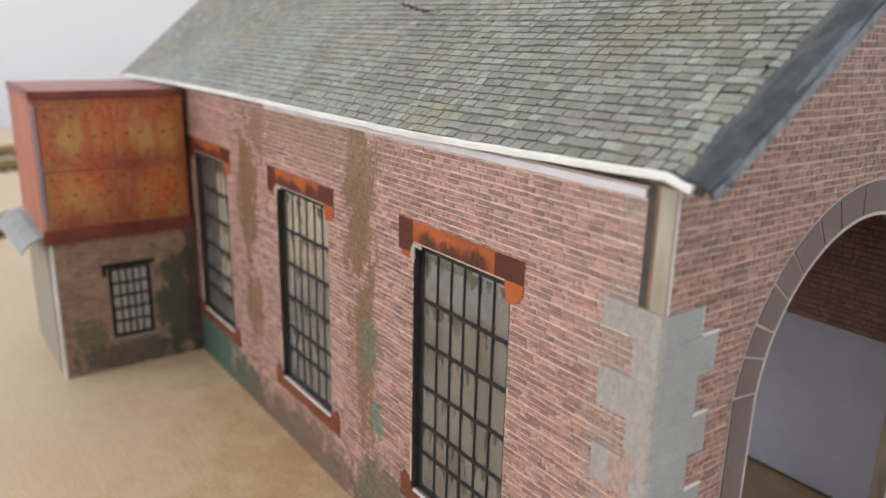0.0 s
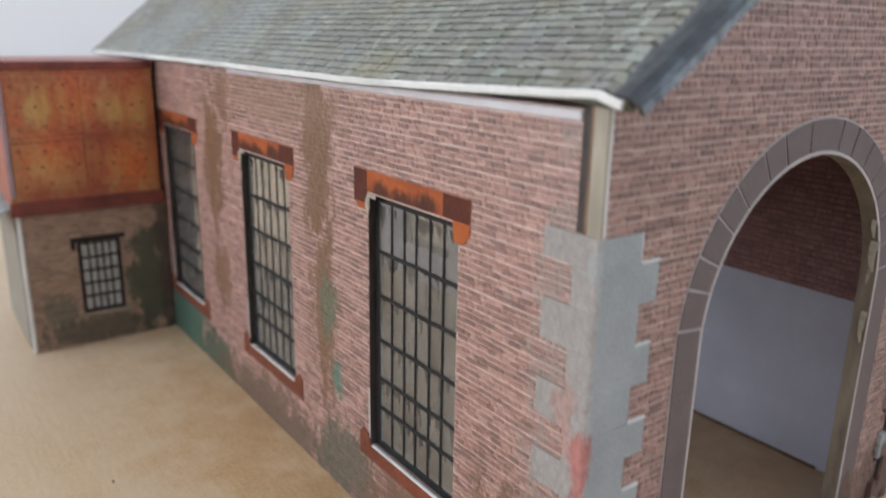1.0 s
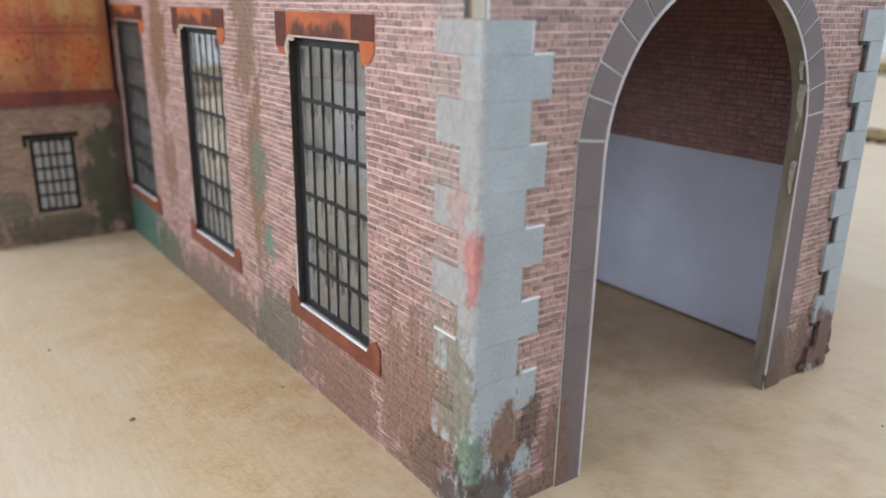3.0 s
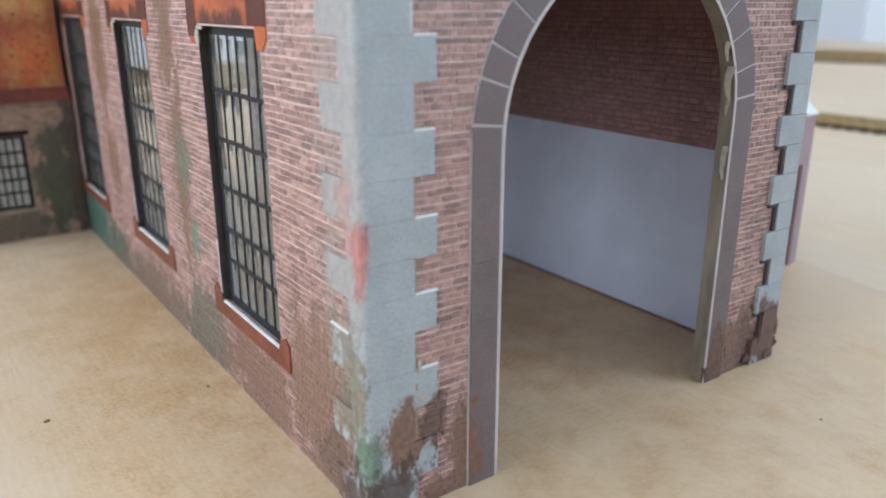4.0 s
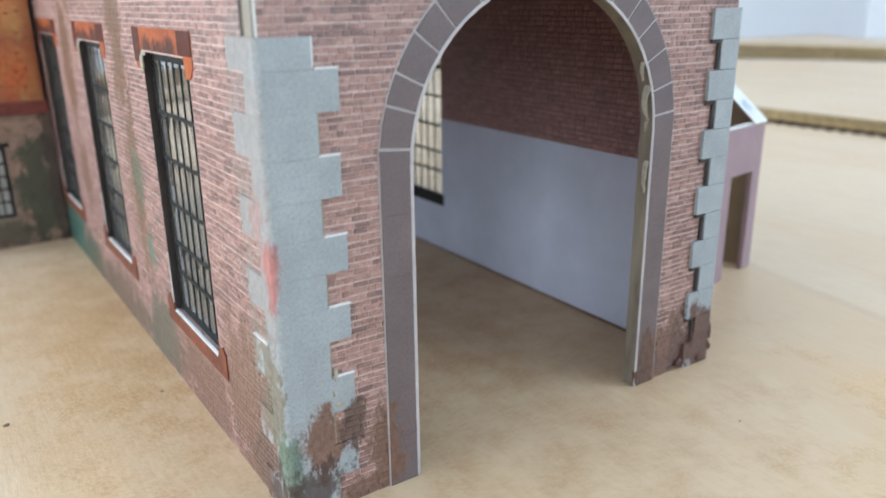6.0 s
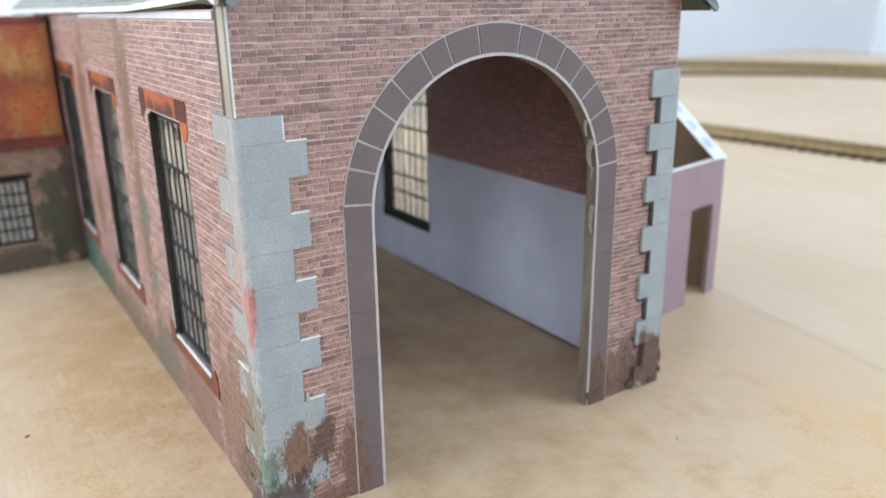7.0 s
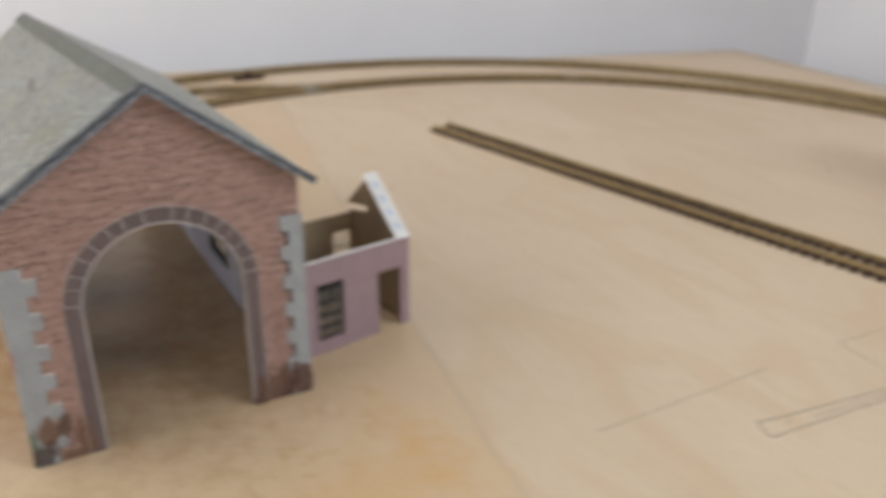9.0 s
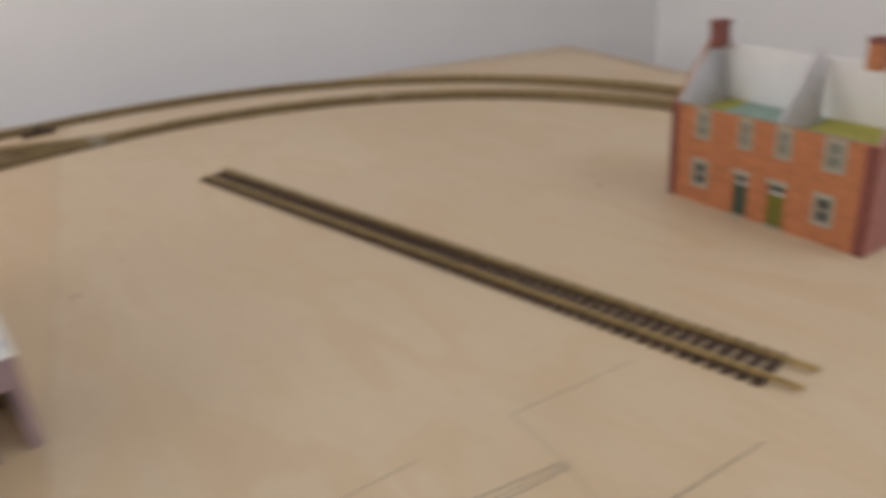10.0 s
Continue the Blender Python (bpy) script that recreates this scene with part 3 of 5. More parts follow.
def brick_mesh(name, rows, axis, d, out, material):
    """Bricks as thin raised pieces on the plane at d along an axis, proud towards out (+1 or -1)."""
    verts, faces = [], []
    for u0, u1, z0, z1 in rows:
        n, e = len(verts), 0.06
        h = d + out * 0.13
        ring = [(u0, z0, d), (u1, z0, d), (u1, z1, d), (u0, z1, d), (u0 + e, z0 + e, h), (u1 - e, z0 + e, h), (u1 - e, z1 - e, h), (u0 + e, z1 - e, h)]
        verts += [(w, u, z) if axis == "x" else (u, w, z) for u, z, w in ring]
        quads = [(4, 5, 6, 7), (0, 1, 5, 4), (1, 2, 6, 5), (2, 3, 7, 6), (3, 0, 4, 7)]
        flip = (out < 0) == (axis == "x")
        faces += [tuple(n + i for i in (q[::-1] if flip else q)) for q in quads]
    return mesh_of(name, verts, faces, material)


def run(name, line, profile, material, parent, label="", closed=False):
    """Sweeps a profile of (side, up) points along a line of (x, y, z) points."""
    verts, faces, k = [], [], len(profile)
    pts = [Vector(p) for p in line]
    for i, p in enumerate(pts):
        d = (pts[min(i + 1, len(pts) - 1)] - pts[max(i - 1, 0)]).normalized()
        side = Vector((d.y, -d.x, 0)).normalized() if abs(d.z) < 0.99 else Vector((1, 0, 0))
        up = side.cross(d)
        verts += [tuple(p + side * a + up * b) for a, b in profile]
    for i in range(len(pts) - 1):
        for j in range(k):
            faces.append((i * k + j, i * k + (j + 1) % k, (i + 1) * k + (j + 1) % k, (i + 1) * k + j))
    faces += [tuple(range(k)), tuple(range((len(pts) - 1) * k, len(pts) * k))[::-1]]
    return put(name, mesh_of(name, verts, faces, material), parent, None, label)


# ---- the room ----
def room():
    def wall(name, span_box, label, holes=()):
        x0, x1, y0, y1, z0, z1 = span_box
        if holes:
            bm = slab(rect(y0, y1, z0, z1), holes, "x", x0, x1)
        else:
            bm = boxes(span_box)
        ob = part(name, bm, PAINT_WHITE)
        ob.matrix_world = ROOM.copy()
        return tagged(ob, label, "wall", kind="structure")
    L, W, lo, hi = ROOM_L, ROOM_W, ROOM_LOW, ROOM_TOP
    wall("wall_north", (-100, L + 100, -100, 0, lo, hi), "plain white painted room wall behind the layout")
    wall("wall_east", (-100, 0, 0, W, lo, hi), "white painted room wall with a window", [rect(950, 1950, 355, 1305)])
    wall("wall_south", (-100, L + 100, W, W + 100, lo, hi), "plain white painted room wall behind the camera")
    wall("wall_west", (L, L + 100, 0, W, lo, hi), "white painted room wall with a tall window", [rect(150, 1450, 100, 1300)])
    c = part("ceiling", boxes((-100, L + 100, -100, W + 100, hi, hi + 60)), PAINT_WHITE)
    c.matrix_world = ROOM.copy()
    tagged(c, "plain white painted ceiling", "ceiling", kind="structure")
    f = part("floor", boxes((-100, L + 100, -100, W + 100, lo - 60, lo)), CARPET)
    f.matrix_world = ROOM.copy()
    tagged(f, "beige carpeted room floor below the layout", "floor", kind="structure")
    w = thing("window_2", label="white framed square room window letting in daylight", category="window", kind="structure")
    w.matrix_world = ROOM @ pose(-50 * MM, 0, 0)
    for y0, y1, z0, z1 in ((950, 1000, 355, 1305), (1900, 1950, 355, 1305), (1000, 1900, 355, 405), (1000, 1900, 1255, 1305), (1430, 1470, 405, 1255)):
        part("window_frame", boxes((-25, 25, y0, y1, z0, z1), bevel=4), PAINT_WHITE, w)
    w = thing("window_1", label="white framed room window letting in daylight", category="window", kind="structure")
    w.matrix_world = ROOM @ pose((L + 50) * MM, 0, 0)
    for y0, y1, z0, z1 in ((150, 200, 100, 1300), (1400, 1450, 100, 1300), (200, 1400, 100, 150), (200, 1400, 1250, 1300), (780, 820, 150, 1250)):
        part("window_frame", boxes((-25, 25, y0, y1, z0, z1), bevel=4), PAINT_WHITE, w)


CORNER, ALONG, FORWARD = Vector((868, 428)), radians(160), radians(261)      # far corner of the board, its back edge and its side edge


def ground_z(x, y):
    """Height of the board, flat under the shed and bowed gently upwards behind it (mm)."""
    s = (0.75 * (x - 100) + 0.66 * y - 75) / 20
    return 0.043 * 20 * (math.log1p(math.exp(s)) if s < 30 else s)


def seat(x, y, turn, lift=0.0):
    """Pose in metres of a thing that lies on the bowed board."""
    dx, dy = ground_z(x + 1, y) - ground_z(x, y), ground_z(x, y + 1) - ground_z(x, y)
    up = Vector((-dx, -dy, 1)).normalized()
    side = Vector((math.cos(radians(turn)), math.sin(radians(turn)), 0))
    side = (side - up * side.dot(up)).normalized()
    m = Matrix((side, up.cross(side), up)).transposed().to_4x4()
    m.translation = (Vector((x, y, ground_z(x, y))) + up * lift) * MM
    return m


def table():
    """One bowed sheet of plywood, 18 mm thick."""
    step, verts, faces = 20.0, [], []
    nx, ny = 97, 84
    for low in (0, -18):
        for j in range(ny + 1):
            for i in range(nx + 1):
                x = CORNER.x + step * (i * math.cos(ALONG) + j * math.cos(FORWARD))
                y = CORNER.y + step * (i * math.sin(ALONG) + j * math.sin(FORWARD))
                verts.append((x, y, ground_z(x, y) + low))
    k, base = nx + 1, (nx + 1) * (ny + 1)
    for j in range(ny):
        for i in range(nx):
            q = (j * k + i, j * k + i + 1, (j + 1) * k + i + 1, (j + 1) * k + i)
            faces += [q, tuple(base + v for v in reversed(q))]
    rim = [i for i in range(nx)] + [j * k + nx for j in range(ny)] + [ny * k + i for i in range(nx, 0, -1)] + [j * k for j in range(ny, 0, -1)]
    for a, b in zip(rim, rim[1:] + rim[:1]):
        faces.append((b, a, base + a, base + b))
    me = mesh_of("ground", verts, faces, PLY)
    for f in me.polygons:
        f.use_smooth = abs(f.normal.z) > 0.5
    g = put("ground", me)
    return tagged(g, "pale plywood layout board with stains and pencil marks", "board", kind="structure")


room()
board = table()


def pencil(*pts, wide=0.6):
    flat = [(-wide / 2, 0), (wide / 2, 0), (wide / 2, 0.05), (-wide / 2, 0.05)]
    line = []
    for (x0, y0), (x1, y1) in zip(pts, pts[1:]):
        steps = max(2, int(math.hypot(x1 - x0, y1 - y0) / 6))
        for i in range(steps + 1):
            x, y = x0 + (x1 - x0) * i / steps + rng.uniform(-.12, .12), y0 + (y1 - y0) * i / steps + rng.uniform(-.12, .12)
            line.append((x, y, ground_z(x, y) + 0.03))
    run("pencil_line", line, flat, PENCIL, board)


# ---- the engine shed ----
SHED_L, EAVE, W = 238.0, 91.0, 101.0
ARCH_X, ARCH_Z, ARCH_IN, ARCH_OUT = 50.6, 54.9, 27.4, 32.9
APEX = 127.5
WINDOWS = (44.5, 108.5, 172.5)
shed = thing("engine_shed", label="card engine shed with printed red brick walls and slate roof", category="model building")


def in_gable(z):
    """Runs of brick across the end wall at a height."""
    slope = (APEX - EAVE) / (W / 2)
    inset = max(0.0, (z - EAVE) / slope)
    lo, hi = inset, W - inset
    if z < ARCH_Z:
        cut = ARCH_OUT - 0.8
    elif z < ARCH_Z + ARCH_OUT - 0.8:
        cut = math.sqrt((ARCH_OUT - 0.8) ** 2 - (z - ARCH_Z) ** 2)
    else:
        return [(lo, hi)] if hi - lo > 1 else []
    return [(lo, ARCH_X - cut), (ARCH_X + cut, hi)]


def in_side(z):
    if not 14.5 < z < 74.5:
        return [(2.4, SHED_L)]
    runs, u = [], 2.4
    for c in WINDOWS:
        runs.append((u, c - 14.3))
        u = c + 14.3
    return runs + [(u, SHED_L)]


def shed_walls():
    side_holes = [rect(c - 14.3, c + 14.3, 16.5, 70.5) for c in WINDOWS]
    side = part("side_wall", slab(rect(0.05, SHED_L, 0, EAVE), side_holes, "x", 0.0, 2.4), MORTAR, shed, "long red brick side wall with brown and green weathering")
    gable_line = [(0, 0), (ARCH_X - ARCH_IN, 0)] + arch_loop(ARCH_X, ARCH_IN, ARCH_Z, 0)[1:-1] + [(ARCH_X + ARCH_IN, 0), (W, 0), (W, EAVE), (W / 2, APEX), (0, EAVE)]
    front = part("gable_wall", slab(gable_line, [], "y", 0.0, 2.6), MORTAR, shed, "red brick gable end with a tall arched opening")
    far_holes = [rect(c - 14, c + 14, 17, 69) for c in (115, 179)]
    other = part("side_wall", slab(rect(2.6, SHED_L, 0, EAVE), far_holes, "x", 98.6, W), MORTAR, shed)
    back = part("gable_wall", slab([(2.4, 0)] + arch_loop(ARCH_X, ARCH_IN, ARCH_Z, 0) + [(98.6, 0), (98.6, 90), (37, 124.5), (2.4, EAVE)], [], "y", SHED_L - 2.6, SHED_L), MORTAR, shed, "red brick gable end with an open arch")
    # paper liners inside: pale dado below, dark brick above
    def strips(z0, z1, centres, half):
        u, out = 2.7, []
        for c in centres:
            out.append((u, c - half, z0, z1))
            u = c + half
        return out + [(u, SHED_L - 2.7, z0, z1)]
    for x0, x1, centres, half in ((97.9, 98.55, (115, 179), 14), (2.45, 3.1, WINDOWS, 14.3)):
        for a, b, _, _ in strips(0, 0, centres, half):
            part("dado", boxes((x0, x1, a, b, 0.1, 43.6)), LILAC, shed, "pale lilac lower wall lining")
            part("lining", boxes((x0, x1, a, b, 43.6, EAVE)), INNER_BRICK, shed, "dark red brick upper wall lining")
        for c in centres:
            part("dado", boxes((x0, x1, c - half, c + half, 0.1, 16.8)), LILAC, shed, "pale lilac lower wall lining")
            part("lining", boxes((x0, x1, c - half, c + half, 69, EAVE)), INNER_BRICK, shed, "dark red brick upper wall lining")
    # solid brown strip stands in for the shadow where wall meets board
    part("foot_shade_strip", boxes((97.4, 97.85, 14, SHED_L - 4, 0.05, 0.7)), BROWN_STRIP, shed, "brown strip painting the shade along the wall's foot")
    head = [(3.2, 43.6), (ARCH_X - ARCH_IN, 43.6)] + arch_loop(ARCH_X, ARCH_IN, ARCH_Z, 43.6)[1:-1] + [(ARCH_X + ARCH_IN, 43.6), (97.8, 43.6), (97.8, EAVE), (3.2, EAVE)]
    part("lining", slab(head, [], "y", SHED_L - 3.2, SHED_L - 2.7), INNER_BRICK, shed)
    for a, b in ((3.2, ARCH_X - ARCH_IN), (ARCH_X + ARCH_IN, 97.8)):
        part("dado", boxes((a, b, SHED_L - 3.2, SHED_L - 2.7, 0.1, 43.6)), LILAC, shed)
    return side, front, other, back


side_wall, gable_wall, far_wall, back_wall = shed_walls()


def window_unit(c, x, out, parent, sheet, black_sill=False):
    """A tall glazed window in a side wall, centred at c; out is the way it faces along x."""
    w = part("window", boxes((x - 0.25, x + 0.25, c - 14.2, c - 12.4, 17, 70.45), (x - 0.25, x + 0.25, c + 12.9, c + 14.2, 17, 70.45),
                             (x - 0.25, x + 0.25, c - 12.4, c + 12.9, 69.0, 70.45), (x - 0.25, x + 0.25, c - 12.4, c + 12.9, 17, 18.4)),
             FRAME_BLACK, parent, "tall multi-paned window with thin black bars")
    pane = part("pane", boxes((x - 0.06, x + 0.06, c - 12.4, c + 12.9, 18.4, 69.0)), sheet, w, "dusty clear sheet with dark smears")
    pane.visible_shadow = False
    f = x + out * 0.18
    for i in range(1, 6):
        y = c - 12.4 + 24.8 * i / 6 + rng.uniform(-.2, .2)
        part("glazing_bar", boxes((f - 0.12, f + 0.12, y - 0.22, y + 0.22, 18.4, 69.0)), FRAME_BLACK, w)
    for z in BAR_Z:
        bar = [(f, c - 12.4 + 25.3 * k / 6, z + rng.uniform(-0.16, 0.16)) for k in range(7)]
        run("glazing_bar", bar, [(-0.16, -0.36), (0.16, -0.4), (0.16, 0.36), (-0.16, 0.4)], FRAME_BLACK, w)
    return w


def eared(c, z0, z1, half, drop, up):
    """Lintel or sill outline with square ears at both ends; up: ears rise instead of hanging."""
    e = 4.6
    if up:
        return [(c - half, z0), (c + half, z0), (c + half, z1 + drop - 1.4), (c + half - 1.4, z1 + drop), (c + half - e + 1.2, z1 + drop - 1.0), (c + half - e, z1),
                (c - half + e, z1), (c - half + e - 1.2, z1 + drop - 1.0), (c - half + 1.4, z1 + drop), (c - half, z1 + drop - 1.4)]
    return [(c - half, z1), (c - half, z0 - drop + 1.8), (c - half + 1.8, z0 - drop), (c - half + e - 0.6, z0 - drop), (c - half + e, z0), (c + half - e, z0),
            (c + half - e + 0.6, z0 - drop), (c + half - 1.8, z0 - drop), (c + half, z0 - drop + 1.8), (c + half, z1)]


for c in WINDOWS:
    win = window_unit(c, 1.7, -1, shed, PANE)
    part("lintel", prism(eared(c + 0.9, 70.9, 75.0, 18.3, 3.6, False), "x", -0.25, 0.02), LINTEL, win, "rust red printed lintel with hanging ears")
    part("lintel_end", boxes((-0.29, -0.24, c - 17.35, c - 10.2, 70.95, 74.95)), LINTEL_END, win, "dark red printed end stone")
    part("lintel_end", boxes((-0.29, -0.24, c + 14.3, c + 19.15, 68.6, 74.95)), LINTEL_END, win, "dark red printed end stone")
    part("sill", prism(eared(c - 0.2, 14.2, 17.2, 18.2, 3.2, True), "x", -0.35, 0.02), SILL, win, "brown red printed sill")
    # near-black sheet lines one side of the window opening
    part("reveal", boxes((0.02, 1.4, c + 14.1, c + 14.4, 17.2, 70.4)), NEAR_BLACK, win, "thin dark edge strip")
    part("cut_edge", boxes((-0.16, 0.03, c + 14.25, c + 14.46, 17.4, 30)), WHITE_CARD, win, "white cut paper edge")
    part("cut_edge", boxes((-0.25, 0.5, c - 14.0, c + 14.2, 16.9, 17.35), bevel=0.08), WHITE_CARD, win, "white cut paper edge")
for c in (115, 179):
    win = window_unit(c, 99.4, -1, shed, PANE_CLEAR)
    part("sill", boxes((97.2, 98.5, c - 15, c + 17.5, 15.4, 19.2), bevel=0.2), FRAME_BLACK, win, "black sill strip")
    part("jamb", boxes((97.3, 98.5, c + 13.4, c + 16.5, 19.2, 70)), FRAME_BLACK, win)

# stone quoins of the near corner: L-shaped blocks that wrap round it
LEVELS = [74.8, 70.4, 64.5, 58.3, 52.2, 46.4, 40.8, 35.3, 29.7, 23.6, 17.6, 11.8, 6.0, 0.2]


def quoin(z0, z1, front, flank, right=False, proud=0.45):
    p, w = proud, W
    if right:
        loop = [(w + p, -p), (w + p, flank), (w - 0.05, flank), (w - 0.05, 0.02), (w - front, 0.02), (w - front, -p)]
    else:
        loop = [(-p, -p), (front, -p), (front, 0.02), (0.05, 0.02), (0.05, flank), (-p, flank)]
    bm = bmesh.new()
    low = [bm.verts.new((x, y, z0)) for x, y in loop]
    face = bm.faces.new(low)
    got = bmesh.ops.extrude_face_region(bm, geom=[face])
    for v in got["geom"]:
        if isinstance(v, bmesh.types.BMVert):
            v.co.z = z1
    corner = [e for e in bm.edges if abs(e.verts[0].co.z - e.verts[1].co.z) > 1 and e.verts[0].co.y < -p + 0.01 and (e.verts[0].co.x < 0 or e.verts[0].co.x > w)]
    bmesh.ops.bevel(bm, geom=corner, offset=1.1, segments=4, affect="EDGES", profile=0.5)
    return bm


quoins = part("quoin_backing", boxes((0.8, 3, -0.16, 0.05, 0.0, 74.7), (-0.16, 0.05, 0.8, 3, 0.0, 74.7)), RAW_CARD, shed, "pale grey stone corner blocks with paint smears")
for i, (z1, z0) in enumerate(zip(LEVELS, LEVELS[1:])):
    wide = i % 2 == 1
    front, flank = (11.3 if wide else 7.8) + rng.uniform(-.25, .25), (4.2 if wide else 10.0) + rng.uniform(-.3, .3)
    stone = part("quoin_stone", quoin(z0 + 0.035, z1, front, flank), QUOIN, quoins)
    if wide and i < 10:
        part("paper_edge", boxes((7.9, front + 0.12, -0.5, -0.05, z1, z1 + 0.28)), WHITE_CARD, stone, "white cut paper edge")
    elif not wide:
        if i == 8:
            part("paper_edge", boxes((-0.5, -0.05, 4.4, flank + 0.1, z1, z1 + 0.22)), WHITE_CARD, stone, "white cut paper edge")
        part("paper_edge", boxes((front, front + 0.28, -0.35, -0.05, z0 + 0.3, z1)), WHITE_CARD if i < 2 else RAW_CARD, stone, "cut paper edge")
quoins_right = part("quoin_backing", boxes((W - 3, W + 0.2, -0.2, 0.05, 0.0, 76.9), (W - 0.05, W + 0.2, 0.05, 3, 0.0, 76.9)), RAW_CARD, shed, "raised pale grey stone corner blocks")
for i in range(13):
    z1 = 77.0 - 5.92 * i
    wide = i % 2 == 0
    stone = part("quoin_stone", quoin(z1 - 5.82, z1, 8.2 if wide else 5.2, 3.6 if wide else 9.0, True, 0.9), QUOIN, quoins_right)
    if not wide:
        # dark L-shaped strip to the left of each narrow stone
        part("dark_edge", boxes((W - 8.0, W - 5.25, -0.5, -0.05, z1 - 0.75, z1 + 0.1), (W - 6.0, W - 5.25, -0.6, -0.05, z1 - 5.7, z1 - 0.75)), NEAR_BLACK, stone, "thin dark edge strip")

# stone ring and jambs of the arch, with pale joints between the blocks
ring = part("arch_ring", slab(arch_loop(ARCH_X, ARCH_OUT + 0.32, ARCH_Z, 0)[::-1] + arch_loop(ARCH_X, ARCH_IN, ARCH_Z, 0), [], "y", -0.22, 0.02), PALE_JOINT, shed,
            "grey purple stone arch with white joints")
JOINTS = [5.8, 17.1, 25.9, 37.3, 47.0, 59.7, 69.5, 82.4, 100.1, 110.1, 121.5, 132.1, 141.7, 152.4, 164.4, 174.2]


def voussoir(a0, a1):
    n = 4
    loop = [(ARCH_X - r * math.cos(a), ARCH_Z + r * math.sin(a)) for r, seq in ((ARCH_OUT, range(n + 1)), (ARCH_IN + 0.3, range(n, -1, -1))) for a in [a0 + (a1 - a0) * i / n for i in seq]]
    return slab(loop, [], "y", -0.4, -0.2)


for a0, a1 in zip(JOINTS, JOINTS[1:]):
    part("arch_stone", voussoir(radians(a0) + 0.007, radians(a1) - 0.007), VOUSSOIR, ring)
for side in (-1, 1):
    z = 57.45
    for h in (9.7, 9.9, 9.5, 9.9, 9.5, 9.4):
        outer, inner = ARCH_X + side * ARCH_OUT, ARCH_X + side * (ARCH_IN + 0.3)
        lift = 0.53 if z > 57 else 0.0
        loop = [(inner, z - h + 0.05), (outer, z - h + 0.05), (outer, z + lift), (inner, z)]
        part("arch_stone", slab(loop if side > 0 else loop[::-1], [], "y", -0.4, -0.2), VOUSSOIR, ring)
        z -= h
part("arch_edge", slab(arch_loop(ARCH_X, ARCH_IN + 0.05, ARCH_Z, 0.1)[::-1] + arch_loop(ARCH_X, ARCH_IN - 0.35, ARCH_Z, 0.1), [], "y", -0.2, 2.7), ARCH_CARD, shed, "raw cut card edge of the arch")

part("arch_rim", slab(arch_loop(ARCH_X, ARCH_IN + 0.27, ARCH_Z, 0.1)[::-1] + arch_loop(ARCH_X, ARCH_IN - 0.3, ARCH_Z, 0.1), [], "y", -0.36, -0.23), PALE_JOINT, shed, "pale paper rim of the arch")


def scrap(name, x, y, z, sx, sy, sz, material, label, parent=None):
    """A small ragged lump of paper, glue or frayed card, sizes across."""
    bm = bmesh.new()
    bmesh.ops.create_icosphere(bm, subdivisions=2, radius=0.5)
    for v in bm.verts:
        f = 1 + 0.7 * noise.noise(v.co * 4.6 + Vector((z, x, y)))
        v.co = Vector((x + v.co.x * sx * f, y + v.co.y * sy * f, z + v.co.z * sz * f))
    return part(name, bm, material, parent or shed, label)


# torn paper left on the cut edge of the arch: thin curled strips that hang off it
def curl(name, x, y, z, drop, sway, material, label, wide):
    """A flap of torn paper that leaves the edge at (x, y, z), bows out into the opening and tapers as it hangs."""
    lean, verts, faces = rng.uniform(-0.4, 0.4), [], []
    for i in range(9):
        f = i / 8
        w = wide * (1 - 0.75 * f * f) * rng.uniform(0.85, 1.1)
        cx, cy, cz = x - sway * math.sin(2.9 * f) + 0.1 * rng.uniform(-1, 1), y + lean * f, z - drop * f
        verts += [(cx, cy - w / 2, cz), (cx - 0.12, cy + w / 2, cz + 0.2 * rng.uniform(-1, 1)), (cx + 0.08, cy + w / 2, cz), (cx + 0.14, cy - w / 2, cz)]
    for i in range(8):
        for j in range(4):
            faces.append((i * 4 + j, i * 4 + (j + 1) % 4, i * 4 + 4 + (j + 1) % 4, i * 4 + 4 + j))
    faces += [(3, 2, 1, 0), (32, 33, 34, 35)]
    return put(name, mesh_of(name, verts, faces, material), shed, None, label)


for z, drop, sway, wide in ((68.0, 3.5, 0.5, 0.8), (63.5, 6.0, 1.2, 1.5), (57.5, 3.0, 0.4, 0.7), (49.0, 6.5, 0.6, 1.1)):
    a = math.asin((z - ARCH_Z) / ARCH_IN) if z > ARCH_Z else 0.0
    curl("torn_paper", ARCH_X + ARCH_IN * math.cos(a) - 0.25, rng.uniform(0.0, 1.2), z, drop, sway, TORN, "curled flap of torn pale paper", wide)
# curled paper at the window heads, glue on the quoins, frayed feet of the arch piers
for c in WINDOWS[:2]:
    scrap("torn_paper", -0.25, c + 14.2, 68.6, 0.6, 1.6, 3.4, TORN, "curled scrap of pale paper")
    scrap("torn_paper", -0.2, c + 12.4, 70.2, 0.5, 2.6, 0.8, TORN, "curled scrap of pale paper")
for x, z, w, h in ((8.3, 24.2, 0.7, 2.2), (8.6, 19.0, 1.6, 0.8), (8.0, 21.0, 0.5, 1.0)):
    scrap("glue_bead", x, -0.55, z, w, 0.5, h, TORN, "bead of dried pale glue")
